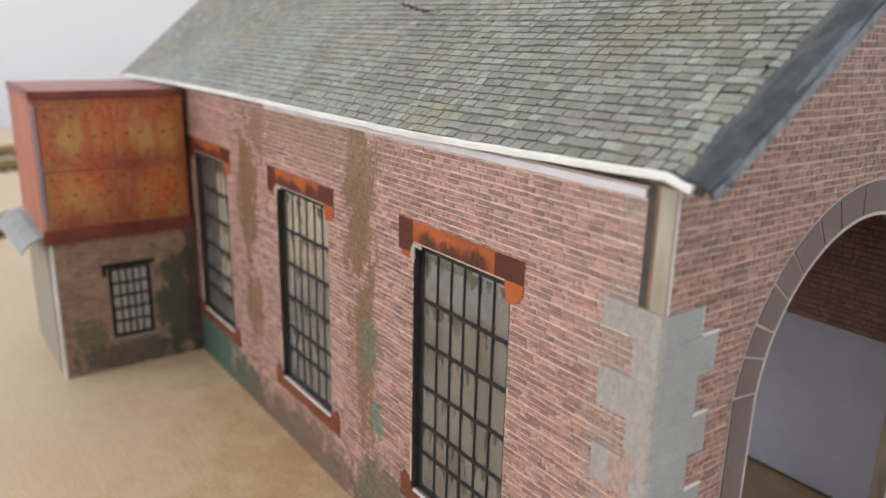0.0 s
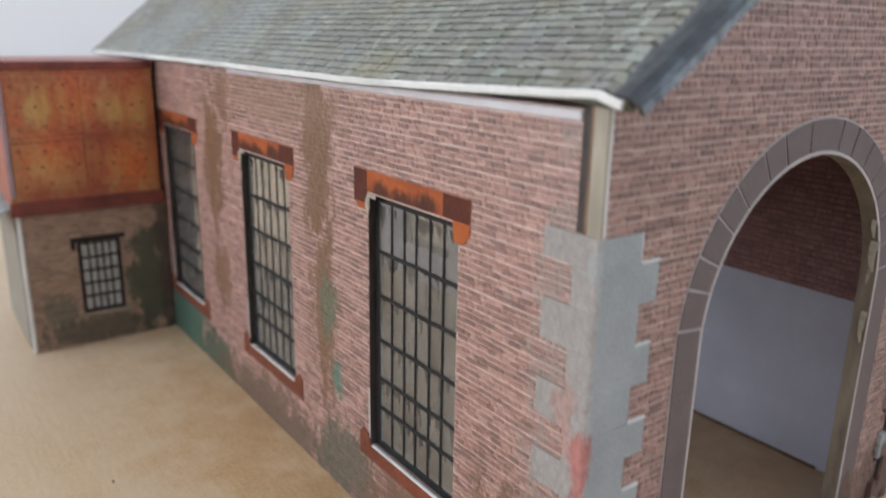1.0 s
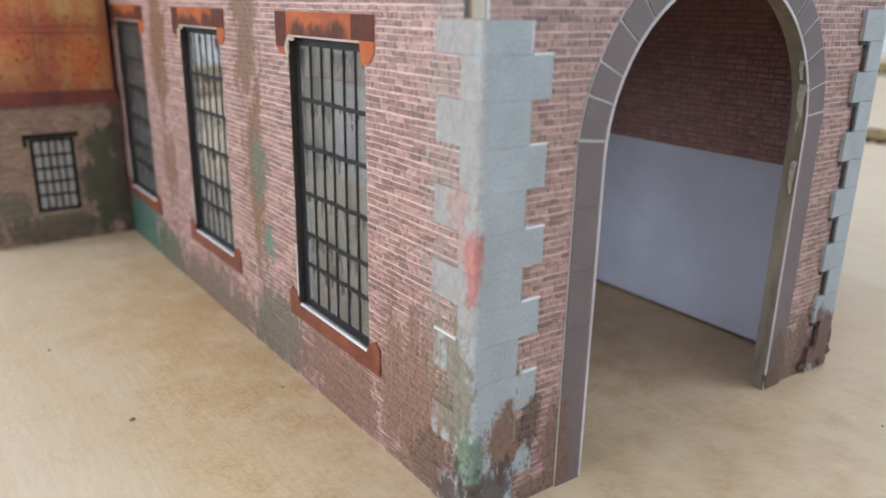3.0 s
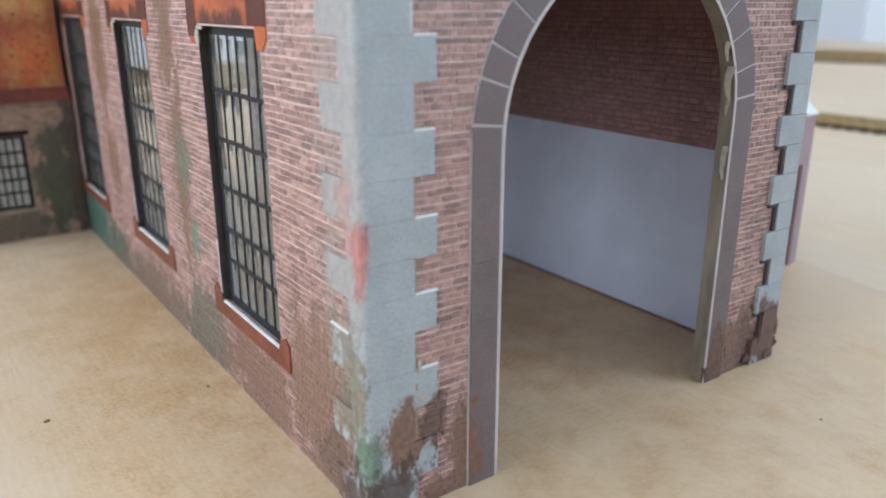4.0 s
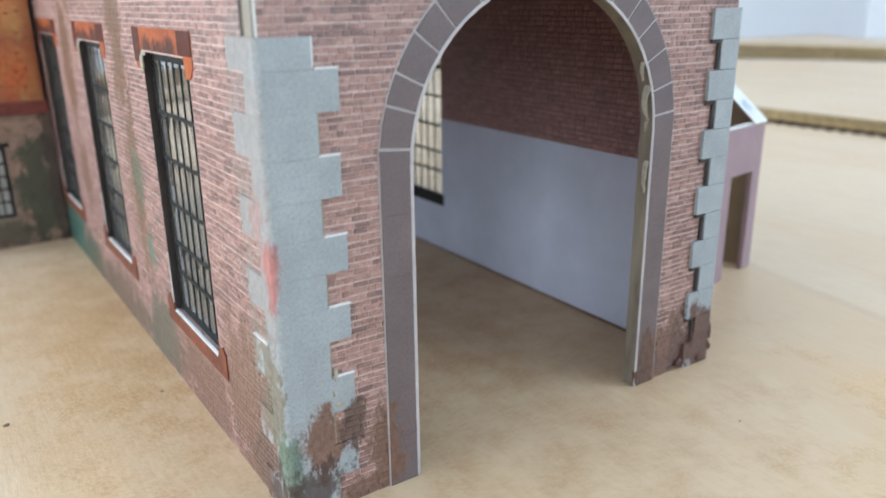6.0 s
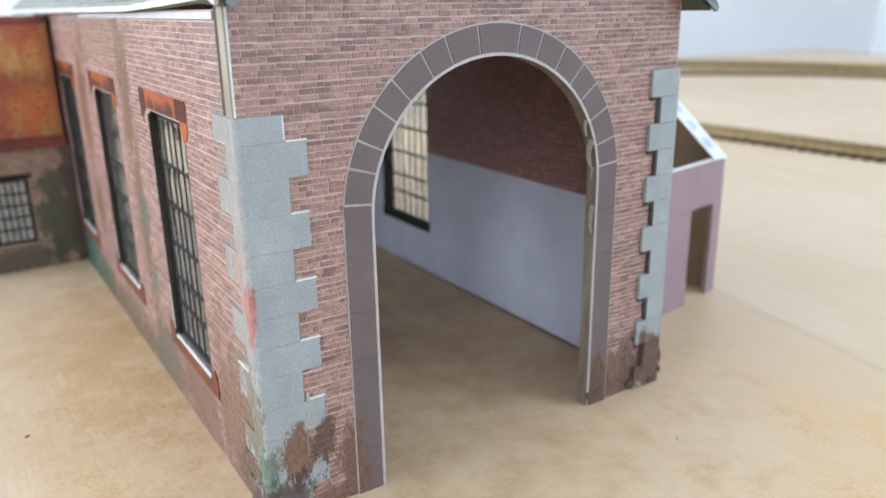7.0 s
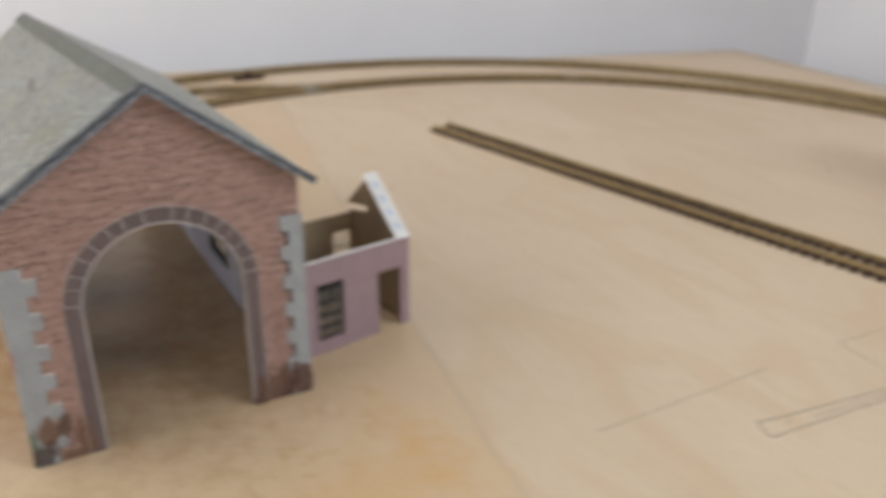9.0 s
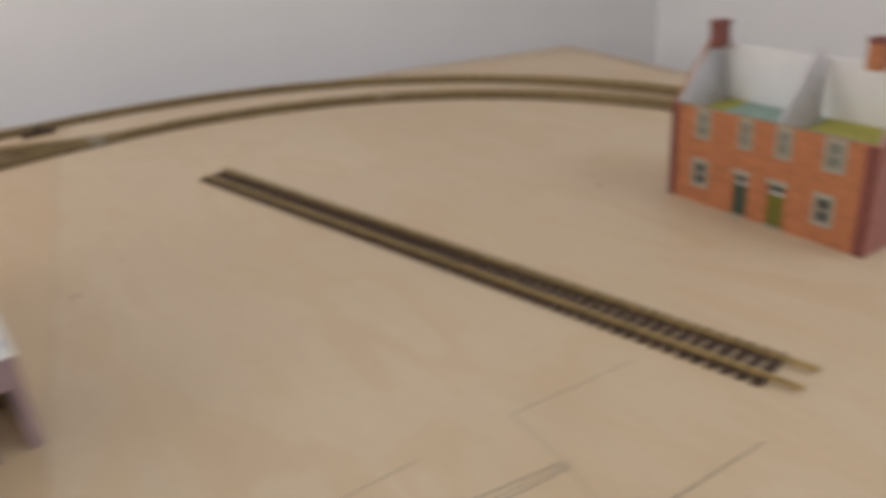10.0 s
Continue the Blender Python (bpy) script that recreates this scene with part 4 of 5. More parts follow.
for x, y, z, sx, sz in ((101.4, -0.6, 7.2, 1.5, 3.8), (101.3, -0.7, 3.4, 1.5, 2.8), (95.4, -0.6, 5.2, 1.6, 6.0), (78.1, -0.1, 2.2, 1.2, 4.2), (78.3, 1.6, 4.0, 0.9, 5.4), (92.0, -0.5, 1.6, 2.4, 2.2), (98.5, -0.9, 1.4, 3.0, 2.0)):
    scrap("frayed_card", x, y, z, sx, 1.0, sz, FRAYED, "dark frayed card at the pier's foot")

# raw corner above the quoins
part("corner_strip", boxes((-0.35, 0.1, -0.1, 2.5, 74.8, 91.7), bevel=0.15), CREAM_EDGE, shed, "cream glued card edge")
part("corner_strip", boxes((-0.25, 0.1, 2.5, 3.1, 74.9, 91.5)), BROWN_STRIP, shed, "brown strip")
part("corner_gap", boxes((-0.2, 0.1, 3.1, 4.4, 74.9, 91.4)), NEAR_BLACK, shed, "dark gap in the corner")
part("paper_edge", boxes((0.0, 0.35, -0.2, 0.0, 74.9, 91.6)), WHITE_CARD, shed, "white paper edge")


# ---- roof ----
RIDGE_X, RIDGE_Z, ROOF_F, ROOF_B = 51.5, 129.3, -4.0, 240.0
roof = thing("roof")
roof.parent = shed
LEFT_EAVE, RIGHT_EAVE = (-1.8, 91.8), (106.6, 90.4)


def askew(v):
    """The roof sits slightly askew on the walls: its ridge and far corner lean over to the tank side, its near eave curls up."""
    x, y, z = v
    rise = 1.75 * max(0.0, 1 - max(0.0, y) / 62) ** 1.3 * (1 + 0.14 * min(0.0, y)) if x < RIDGE_X else 0.0
    y = max(0.0, y)
    left, ridge, right = 6.0 * max(0.0, (y - 140) / 100) ** 2, 16.0 * y / 240, 2.0 * y / 240
    f = (x + 1.8) / 53.3
    k = left + (ridge - left) * max(0.0, f) if f < 1 else ridge + (right - ridge) * min(1.0, (f - 1))
    return Vector((x - k, v[1], z + rise * max(0.0, min(1.0, 1 - f))))


def slope_frame(eave):
    a, b = Vector((eave[0], 0, eave[1])), Vector((RIDGE_X, 0, RIDGE_Z))
    up = (b - a).normalized()
    n = Vector((-up.z, 0, up.x)) if up.x > 0 else Vector((up.z, 0, -up.x))
    return a, up, n, (b - a).length


for eave in (LEFT_EAVE, RIGHT_EAVE):
    a, up, n, length = slope_frame(eave)
    bm = bmesh.new()
    NS, NY = 6, 20
    grid = [[[bm.verts.new(askew(a + up * (length * i / NS) + n * h + Vector((0, ROOF_F + (ROOF_B - ROOF_F) * j / NY, 0)))) for j in range(NY + 1)] for i in range(NS + 1)] for h in (0.0, -1.6)]
    for i in range(NS):
        for j in range(NY):
            for g in grid:
                bm.faces.new((g[i][j], g[i + 1][j], g[i + 1][j + 1], g[i][j + 1]))
    rim = [(0, j) for j in range(NY)] + [(i, NY) for i in range(NS)] + [(NS, j) for j in range(NY, 0, -1)] + [(i, 0) for i in range(NS, 0, -1)]
    for (i, j), (k, m) in zip(rim, rim[1:] + rim[:1]):
        bm.faces.new((grid[0][i][j], grid[0][k][m], grid[1][k][m], grid[1][i][j]))
    slope = part("roof_slope", bm, SLATE_BED, roof, "green grey mossy slate roof slope")
    verts, faces, row, s = [], [], 0, 0.2
    quads = [(4, 5, 6, 7), (0, 1, 5, 4), (1, 2, 6, 5), (3, 0, 4, 7)]
    flip = up.x > 0
    me = mesh_of("slate", [(y, x, z) for x, y, z in ((0, 0, 0), (1, 0, 0), (1, 1, 0), (0, 1, 0), (0, 0, .24), (1, 0, .24), (1, .93, .06), (0, .93, .06))], [q[::-1] for q in quads], SLATE)
    while s < length - 0.8:
        h, y = rng.uniform(1.8, 2.2), ROOF_F + 0.4 - rng.uniform(0, 3)
        while y < ROOF_B - 0.4:
            w = rng.choice((1.9, 2.5, 3.1, 3.8)) * rng.uniform(0.9, 1.1)
            y0, y1, e, tilt, skew = max(y, ROOF_F + 0.3), min(y + w - rng.uniform(0.16, 0.34), ROOF_B - 0.3), rng.uniform(-0.26, 0.2), rng.uniform(-0.16, 0.16), rng.uniform(-0.3, 0.3)
            y += w
            if y1 - y0 < 0.5:
                continue
            if eave is LEFT_EAVE and 4 < y0 < 48 and 1 < s < 38:
                base = askew(a + up * (s + e) + Vector((0, y0, 0)))
                basis = Matrix((up * (h - e - 0.16) + Vector((0, skew, 0)), Vector((0, y1 - y0, 0)) + up * tilt, n)).transposed().to_4x4()
                put("slate", me, slope, Matrix.Translation(base * MM) @ basis)
                continue
            k = len(verts)
            for yy, ss, hh in ((y0, s + e, 0.0), (y1, s + e + tilt, 0.0), (y1 + skew, s + h - .16, 0.0), (y0 + skew, s + h - .16, 0.0), (y0, s + e, 0.24), (y1, s + e + tilt, 0.24), (y1 + skew, s + h - .2, 0.06), (y0 + skew, s + h - .2, 0.06)):
                verts.append(tuple(askew(a + up * ss + n * hh + Vector((0, min(yy, ROOF_B - 0.3), 0)))))
            faces += [tuple(k + i for i in (q[::-1] if flip else q)) for q in quads]
        s += h
    tagged(put("slate_field", mesh_of("slate_field", verts, faces, SLATE), slope), "overlapping mossy grey green slates", kind="stuff")
    # rolled capping along the front verge
    edge = [askew(a + up * (length * i / 14) + Vector((0, ROOF_F, 0))) for i in range(15)]
    verts, faces = [], []
    prof = [(3.6, 0.45), (1.6, 0.95), (-0.2, 0.75), (-1.2, 0.0), (-1.5, -0.8), (-1.55, -1.8), (-1.15, -1.8), (-1.05, -0.8), (-0.8, -0.2), (0.0, 0.25), (1.6, 0.4), (3.6, 0.2)]
    for i, p in enumerate(edge):
        for dy, dn in prof:
            verts.append(tuple(p + Vector((0, dy + rng.uniform(-.2, .2), 0)) + n * (dn + rng.uniform(-.22, .22))))
    k = len(prof)
    for i in range(len(edge) - 1):
        for j in range(k):
            faces.append((i * k + j, i * k + (j + 1) % k, (i + 1) * k + (j + 1) % k, (i + 1) * k + j))
    faces += [tuple(range(k))[::-1], tuple(range((len(edge) - 1) * k, len(edge) * k))]
    cap_ob = put("verge_capping", mesh_of("verge_capping", verts, faces, LEAD), roof, None, "dark grey rolled verge capping with worn edge")
    lip = [tuple(p + Vector((0, -1.85 + rng.uniform(-.1, .1), 0)) + n * (h + rng.uniform(-.2, .2))) for p in edge for h in (-0.8, -1.95)]
    lip += [tuple(Vector(v) + Vector((0, 0.2, 0))) for v in lip]
    N = 2 * len(edge)
    quads = []
    for i in range(len(edge) - 1):
        o = 2 * i
        quads += [(o, o + 1, o + 3, o + 2), (N + o, N + o + 2, N + o + 3, N + o + 1), (o + 1, N + o + 1, N + o + 3, o + 3), (o, o + 2, N + o + 2, N + o)]
    put("capping_lip", mesh_of("capping_lip", lip, quads, LIP), cap_ob, None, "worn blue grey lower edge")
cap = [(-5.5, -3.3), (-2.5, -0.9), (0, 0.6), (2.5, -0.9), (5.5, -3.3), (5.3, -3.9), (0, -0.6), (-5.3, -3.9)]
run("ridge_capping", [tuple(askew((RIDGE_X, ROOF_F - 0.5 + i * 12.2, RIDGE_Z + rng.uniform(-.2, .2)))) for i in range(21)], cap, SLATE_BED, roof, "folded grey green ridge strip")
for eave, d in ((LEFT_EAVE, -1), (RIGHT_EAVE, 1)):
    line = [tuple(askew((eave[0] + d * 0.2, ROOF_F + 0.6 + i * 4, eave[1] - 0.25 + (0.0 if i else -0.25) + rng.uniform(-.06, .06)))) for i in range(61)]
    run("fascia", line, [(-0.3, -0.7), (0.3, -0.7), (0.35, 0.1), (0.2, 0.42), (-0.2, 0.42), (-0.35, 0.1)], EAVE_CARD, roof, "white cut card eaves edge")
part("eaves_strip", boxes((-0.5, -0.02, 4.6, 128, 89.5, 90.75), bevel=0.1), INNER_GREY, roof, "pale grey paper strip glued under the eaves")
part("soffit", boxes((-1.6, 0.0, 62, 186, 90.8, 91.1)), LILAC, roof, "pale paper strip under the eaves")
# dried scuff on the slates
a, up, n, length = slope_frame(LEFT_EAVE)
scuff = [askew(a + up * (40.5 - 0.26 * i + 0.5 * math.sin(i * 1.9)) + n * 0.3 + Vector((0, 106 - i * 1.05, 0))) for i in range(15)]
run("scuff_mark", [tuple(p) for p in scuff], [(-.3, -.1), (.3, -.1), (.3, .12), (-.3, .12)], NEAR_BLACK, roof, "small dark squiggle of dried paint")


# ---- water tank on its brick base ----
tank = thing("water_tank", label="rusty orange water tank on a mossy brown brick base", category="model building")
TX0, TX1, TY0, TY1 = -44.2, -0.6, 191.0, 236.0


def tank_building():
    hole = rect(-28.8, -15.8, 10.5, 34.5)
    base = part("base_wall", slab(rect(TX0, TX1, 0, 44.5), [hole], "y", TY0, TY0 + 2), MORTAR_TANK, tank, "brown brick base with green moss")
    rows = courses(0.2, 44, lambda z: [(TX0 + .8, -28.8), (-15.8, TX1)] if 10.5 < z < 34.5 else [(TX0 + .8, TX1)])
    tagged(put("brickwork", brick_mesh("brickwork", rows, "y", TY0, -1, BRICK_TANK), base), "brown printed bricks", kind="stuff")
    part("base_wall", boxes((TX0 - 0.1, TX0 + 2, TY0 + 2.1, TY1, 0, 44.5)), PLANK_GREY, tank, "grey weathered boarded side")
    for i in range(6):
        y = TY0 + 5 + i * 7
        part("board", boxes((TX0 - 0.5, TX0 - 0.12, y, y + 6.5, 0.3, 44)), PLANK_GREY, tank)
    part("corner_edge", boxes((TX0 - 0.4, TX0 + 0.7, TY0 - 0.5, TY0 + 0.6, 0.1, 44.4), bevel=0.2), WHITE_CARD, tank, "white paper corner fold")
    part("base_wall", boxes((TX0 + 2, TX1, TY1 - 2, TY1, 0, 44.5)), MORTAR_TANK, tank)
    part("floor_panel", boxes((TX0, TX1, TY0 + 0.2, TY1, 44.5, 46.0)), RUST_RED, tank)
    win = part("window", boxes((-28.8, -27.6, 191.4, 192, 10.5, 34.5), (-17, -15.8, 191.4, 192, 10.5, 34.5), (-27.6, -17, 191.4, 192, 33.2, 34.5), (-27.6, -17, 191.4, 192, 10.5, 11.6)), FRAME_BLACK, tank, "small barred window")
    part("pane", boxes((-27.6, -17, 191.7, 191.85, 11.6, 33.2)), GREY_PANE, win, "pale grey printed panes")
    for i in range(1, 5):
        x = -27.6 + 10.6 * i / 5
        part("glazing_bar", boxes((x - 0.3, x + 0.3, 191.4, 191.75, 11.6, 33.2)), FRAME_BLACK, win)
    for i in range(1, 5):
        z = 11.6 + 21.6 * i / 5
        part("glazing_bar", boxes((-27.6, -17, 191.3, 191.75, z - 0.35, z + 0.35)), FRAME_BLACK, win)
    part("lintel", boxes((-30.6, -14.4, 190.4, 191.1, 34.4, 35.8), (-30.6, -29.4, 190.4, 191.1, 32, 34.4), bevel=0.1), FRAME_BLACK, win)
    part("sill", boxes((-30.2, -14.6, 190.2, 191.1, 9.2, 10.5), bevel=0.1), RAW_CARD, win)
    body = part("tank_body", boxes((TX0 - 0.6, TX1 - 1.2, TY0 - 0.5, TY1, 46, 89.4)), TANK, tank, "rusty orange riveted plates")
    cols, rows2 = 2, 2
    for i in range(cols):
        for j in range(rows2):
            x0 = TX0 + 0.6 + (TX1 - TX0 - 3.2) * i / cols
            x1 = TX0 + 0.6 + (TX1 - TX0 - 3.2) * (i + 1) / cols - 0.25
            z0, z1 = (51.5, 66.3) if j == 0 else (68.2, 85.6)
            p = part("plate", boxes((x0, x1, TY0 - 0.85, TY0 - 0.45, z0, z1), bevel=0.12), TANK, body)
            for u, v in ((0.1, 0.85), (0.45, 0.83), (0.8, 0.86), (0.2, 0.5), (0.4, 0.5), (0.75, 0.48), (0.9, 0.52), (0.15, 0.12), (0.5, 0.16), (0.85, 0.13)):
                x, z = x0 + (x1 - x0) * u, z0 + (z1 - z0) * v
                part("rivet", boxes((x - 0.55, x + 0.45, TY0 - 1.05, TY0 - 0.8, z - 0.3, z + 0.3), bevel=0.1), RUST_RED, p)
    part("plate", boxes((TX0 - 1.0, TX0 - 0.55, TY0 + 1.5, TY1 - 1.5, 47.0, 88.0), bevel=0.12), TANK_SIDE, body, "dull red rusty side plate")
    part("rim", boxes((TX0 - 1.2, TX1 - 0.8, TY0 - 1.1, TY0 + 0.4, 87.6, 90.0), (TX0 - 1.2, TX0, TY0 + 0.4, TY1, 87.6, 90.0), bevel=0.2), RUST_RED, tank, "dark red top rim")
    part("rim", boxes((TX0 - 1.6, TX1 - 0.6, TY0 - 1.8, TY0 - 0.4, 44.6, 48.8), bevel=0.3), RUST_RED, tank, "dark red lower band")
    part("seam", boxes((TX0 - 0.7, TX1 - 1.4, TY0 - 0.95, TY0 - 0.45, 66.5, 68.0), bevel=0.15), TANK, body)
    part("corner_edge", boxes((TX0 - 1.0, TX0 + 0.3, TY0 - 1.2, TY0 + 0.2, 50.2, 86.2), bevel=0.2), LILAC_WALL, tank, "pale worn paper corner fold")
    part("tank_top", boxes((TX0 + 0.1, TX1 - 1.4, TY0 + 0.5, TY1, 88.4, 89.9)), TANK_TOP_LIT, tank, "red painted tank lid, tinted as lit by the window")
    bm = bmesh.new()
    prof = [(0.3, 47.4), (-2.4, 47.2), (-5.2, 45.6), (-7.4, 42.8), (-7.2, 42.5), (-5.0, 45.2), (-2.3, 46.8), (0.3, 47.0)]
    ends = [[bm.verts.new((TX0 - 0.6 + x * (1 + 0.1 * k), TY0 - 1 + 15 * k, z + (0.8 if k == 2 else 0))) for x, z in prof] for k in range(4)]
    for p, q in zip(ends, ends[1:]):
        for i in range(len(prof)):
            bm.faces.new((p[i], p[(i + 1) % len(prof)], q[(i + 1) % len(prof)], q[i]))
    bm.faces.new(ends[0])
    bm.faces.new(ends[-1])
    part("flap", bm, GREY_FLAP, tank, "loose grey paper flap bent outwards")


tank_building()

# ---- roofless hut beside the shed ----
hut = thing("lean_to_hut", 101.6, 21.2, 0, 9.4, "unfinished roofless lean-to of pink lilac printed card", "model building")


def hut_building():
    U, D = 63.4, 46.0
    pane = rect(13.4, 27.0, 6.5, 33.5)
    shape = [(0, 0), (45.6, 0), (45.6, 30.8), (58.6, 30.8), (58.6, 0), (U, 0), (U, 44.5), (0, 44.5)]
    part("front_wall", slab(shape, [pane], "y", 0, 1.6), LILAC_WALL, hut, "pink lilac wall with a window and an open doorway")
    part("wall_edge", boxes((0, U - 1.7, 0.0, 1.7, 44.5, 44.9)), WHITE_CARD, hut, "pale cut card edge")
    part("wall_back", slab([(11.2, 0), (U - 1.7, 0), (U - 1.7, 44.2), (11.2, 44.2)], [rect(17, 29, 12, 36), rect(49.4, 61.4, 12, 36)], "y", D - 1.6, D), BUFF_CARD, hut, "buff card inner wall with two windows")
    part("end_wall", slab([(1.6, 0), (D, 0), (D, 45), (31, 47.6), (31, 50.8), (48.6, 48.4), (28, 67.6), (0, 44.5)], [], "x", U - 1.6, U), BUFF_CARD, hut, "buff card gable end")
    part("end_facing", slab([(1.6, 0), (D, 0), (D, 44.8), (31.3, 47.4), (31.3, 50.9), (48.2, 48.6), (28, 67.2), (1.6, 45.4)], [], "x", U + 0.05, U + 0.4), LILAC_WALL, hut)
    a, b = Vector((U - 1.0, -0.5, 44.6)), Vector((U + 1.0, 28, 67.9))
    bm = bmesh.new()
    vs = [bm.verts.new(p + Vector(o)) for p in (a, b) for o in ((-6.5, 0, 0.1), (1.2, 0, 0.0), (1.2, 0.2, 0.5), (-6.5, 0.2, 0.6))]
    for f in ((0, 1, 2, 3), (7, 6, 5, 4), (0, 4, 5, 1), (1, 5, 6, 2), (2, 6, 7, 3), (3, 7, 4, 0)):
        bm.faces.new([vs[i] for i in f])
    flap = part("flap", bm, WHITE_CARD, hut, "white paper glue flap with pale blue print")
    for i in range(4):
        p0, p1 = a.lerp(b, 0.12 + 0.21 * i), a.lerp(b, 0.12 + 0.21 * i + 0.1)
        bm = bmesh.new()
        q = [bm.verts.new(p + Vector(o)) for p, o in ((p0, (-4.2, 0, .75)), (p0, (-1.6, 0, .75)), (p1, (-1.6, 0, .75)), (p1, (-4.2, 0, .75)))]
        bm.faces.new(q)
        part("print_mark", bm, PRINT_BLUE, flap)
    y, x0, x1, z0, z1 = 1.2, 13.4, 27.0, 6.5, 33.5
    w = part("window", boxes((x0, x0 + 1, y - .5, y, z0, z1), (x1 - 1, x1, y - .5, y, z0, z1), (x0 + 1, x1 - 1, y - .5, y, z1 - 3.4, z1), (x0 + 1, x1 - 1, y - .5, y, z0, z0 + 1.1)), FRAME_BLACK, hut, "dark barred window")
    part("pane", boxes((x0 + 1, x1 - 1, y + .1, y + .2, z0 + 1.1, z1 - 3.4)), PANE, w)
    for i in range(1, 4):
        x = x0 + 1 + 2.9 * i
        part("glazing_bar", boxes((x - .35, x + .35, y - .5, y - .1, z0 + 1.1, z1 - 3.4)), FRAME_BLACK, w)
    for z in (12.4, 18.2, 24.0):
        part("glazing_bar", boxes((x0 + 1, x1 - 1, y - .55, y - .05, z - .5, z + .5)), FRAME_BLACK, w)
    for x0 in (17, 49.4):
        w = part("window", boxes((x0, x0 + .8, D - 1.2, D - .6, 12, 36), (x0 + 11.2, x0 + 12, D - 1.2, D - .6, 12, 36), (x0 + .8, x0 + 11.2, D - 1.2, D - .6, 35.2, 36), (x0 + .8, x0 + 11.2, D - 1.2, D - .6, 12, 12.8)), BUFF_CARD, hut)
        part("pane", boxes((x0 + .8, x0 + 11.2, D - .95, D - .85, 12.8, 35.2)), PANE_CLEAR, w)
        for z in (19, 27):
            part("glazing_bar", boxes((x0 + .8, x0 + 11.2, D - 1.2, D - .8, z - .5, z + .5)), BUFF_CARD, w)


hut_building()

# ---- pair of terraced houses, roof half finished ----
house = thing("terraced_houses", label="pair of orange brick card cottages with the front roof missing", category="model building")
house.matrix_world = seat(559.6, 21.6, -93.1) @ Matrix.Diagonal((0.925, 0.925, 0.925, 1))


def houses():
    U, D, E, R = 146.0, 72.0, 68.0, 108.0

    lows, ups = [(20.5, 31.5), (112.5, 123)], [(22, 31), (56.5, 63.5), (83.5, 91.5), (115.5, 126)]
    doors = [(54, 65), (80, 92)]
    shape = [(0, 0), (doors[0][0], 0), (doors[0][0], 29), (doors[0][1], 29), (doors[0][1], 0), (doors[1][0], 0), (doors[1][0], 29), (doors[1][1], 29), (doors[1][1], 0), (U, 0), (U, E), (0, E)]
    holes = [rect(a, b, 13.5, 30) for a, b in lows] + [rect(a, b, 48.5, 65) for a, b in ups]
    front = part("front_wall", slab(shape, holes, "y", 0, 2), HOUSE_BRICK, house, "orange red brick front")
    for (a, b), z0, z1 in [(w, 13.5, 30) for w in lows] + [(w, 48.5, 65) for w in ups]:
        w = part("window", boxes((a, a + .9, .4, 1.2, z0, z1), (b - .9, b, .4, 1.2, z0, z1), (a + .9, b - .9, .4, 1.2, z1 - .9, z1), (a + .9, b - .9, .4, 1.2, z0, z0 + .9),
                                 (a + .9, b - .9, .3, 1.2, (z0 + z1) / 2 - .5, (z0 + z1) / 2 + .5)), STONE_TRIM, house, "pale framed sash window")
        part("pane", boxes((a + .9, b - .9, 1.0, 1.1, z0 + .9, z1 - .9)), HOUSE_GLASS if z0 < 40 else HOUSE_BLIND, w)
        part("lintel", boxes((a - 1.5, b + 1.5, -.4, .02, z1, z1 + 2.6), bevel=.1), STONE_TRIM, w)
        part("sill", boxes((a - 1.5, b + 1.5, -.7, .02, z0 - 1.8, z0), bevel=.1), STONE_TRIM, w)
        part("jamb", boxes((a - 1.6, a, -.3, .02, z0, z1)), STONE_TRIM, w)
        part("jamb", boxes((b, b + 1.6, -.3, .02, z0, z1)), STONE_TRIM, w)
    for (a, b), m in zip(doors, (DOOR_GREEN, DOOR_OLIVE)):
        d = part("door", boxes((a, b, 1.0, 1.8, 0, 23)), m, house, "panelled front door")
        for i in range(2):
            for j in range(2):
                x, z = a + 1.4 + i * (b - a) * .45, 2.5 + j * 10.5
                part("panel", boxes((x, x + (b - a) * .32, .7, 1.02, z, z + 8), bevel=.15), m, d)
        part("fanlight", boxes((a, b, 1.0, 1.6, 23.6, 28.8)), HOUSE_GLASS, d, "dark fanlight")
        part("transom", boxes((a, b, .6, 1.7, 23, 23.7)), INNER_WHITE, d)
        part("lintel", boxes((a - 1.6, b + 1.6, -.4, .02, 29, 32.4), bevel=.1), STONE_TRIM, d)
        part("door_step", boxes((a - .5, b + .5, -1.8, .02, 0, 1.2), bevel=.15), STONE_TRIM, d)
    part("corner_strip", boxes((-0.6, 6.0, -0.5, 0.02, 0, E + .8), bevel=.1), HOUSE_QUOIN, house, "dark red brick corner pier")
    part("corner_strip", boxes((U - 7, U + 0.6, -0.5, 0.02, 0, E - .5), bevel=.1), HOUSE_QUOIN, house, "dark red brick corner pier")
    for u, mat in ((0, HOUSE_BRICK), (80, INNER_GREY), (U, HOUSE_END)):
        inner = 2 if u < U else -2
        x0, x1 = sorted((u, u + (inner if u != 80 else 1.6)))
        part("gable_wall", slab([(2.05, 0), (D - 2.05, 0), (D - 2.05, E), (D / 2, R), (2.05, E)] if u != 80 else [(2.05, 0), (45, 0), (45, R - 9), (D / 2, R), (2.05, E)], [], "x", x0, x1), mat, house)
        if u != 80:
            lx0, lx1 = sorted((u + inner, u + inner * 1.4))
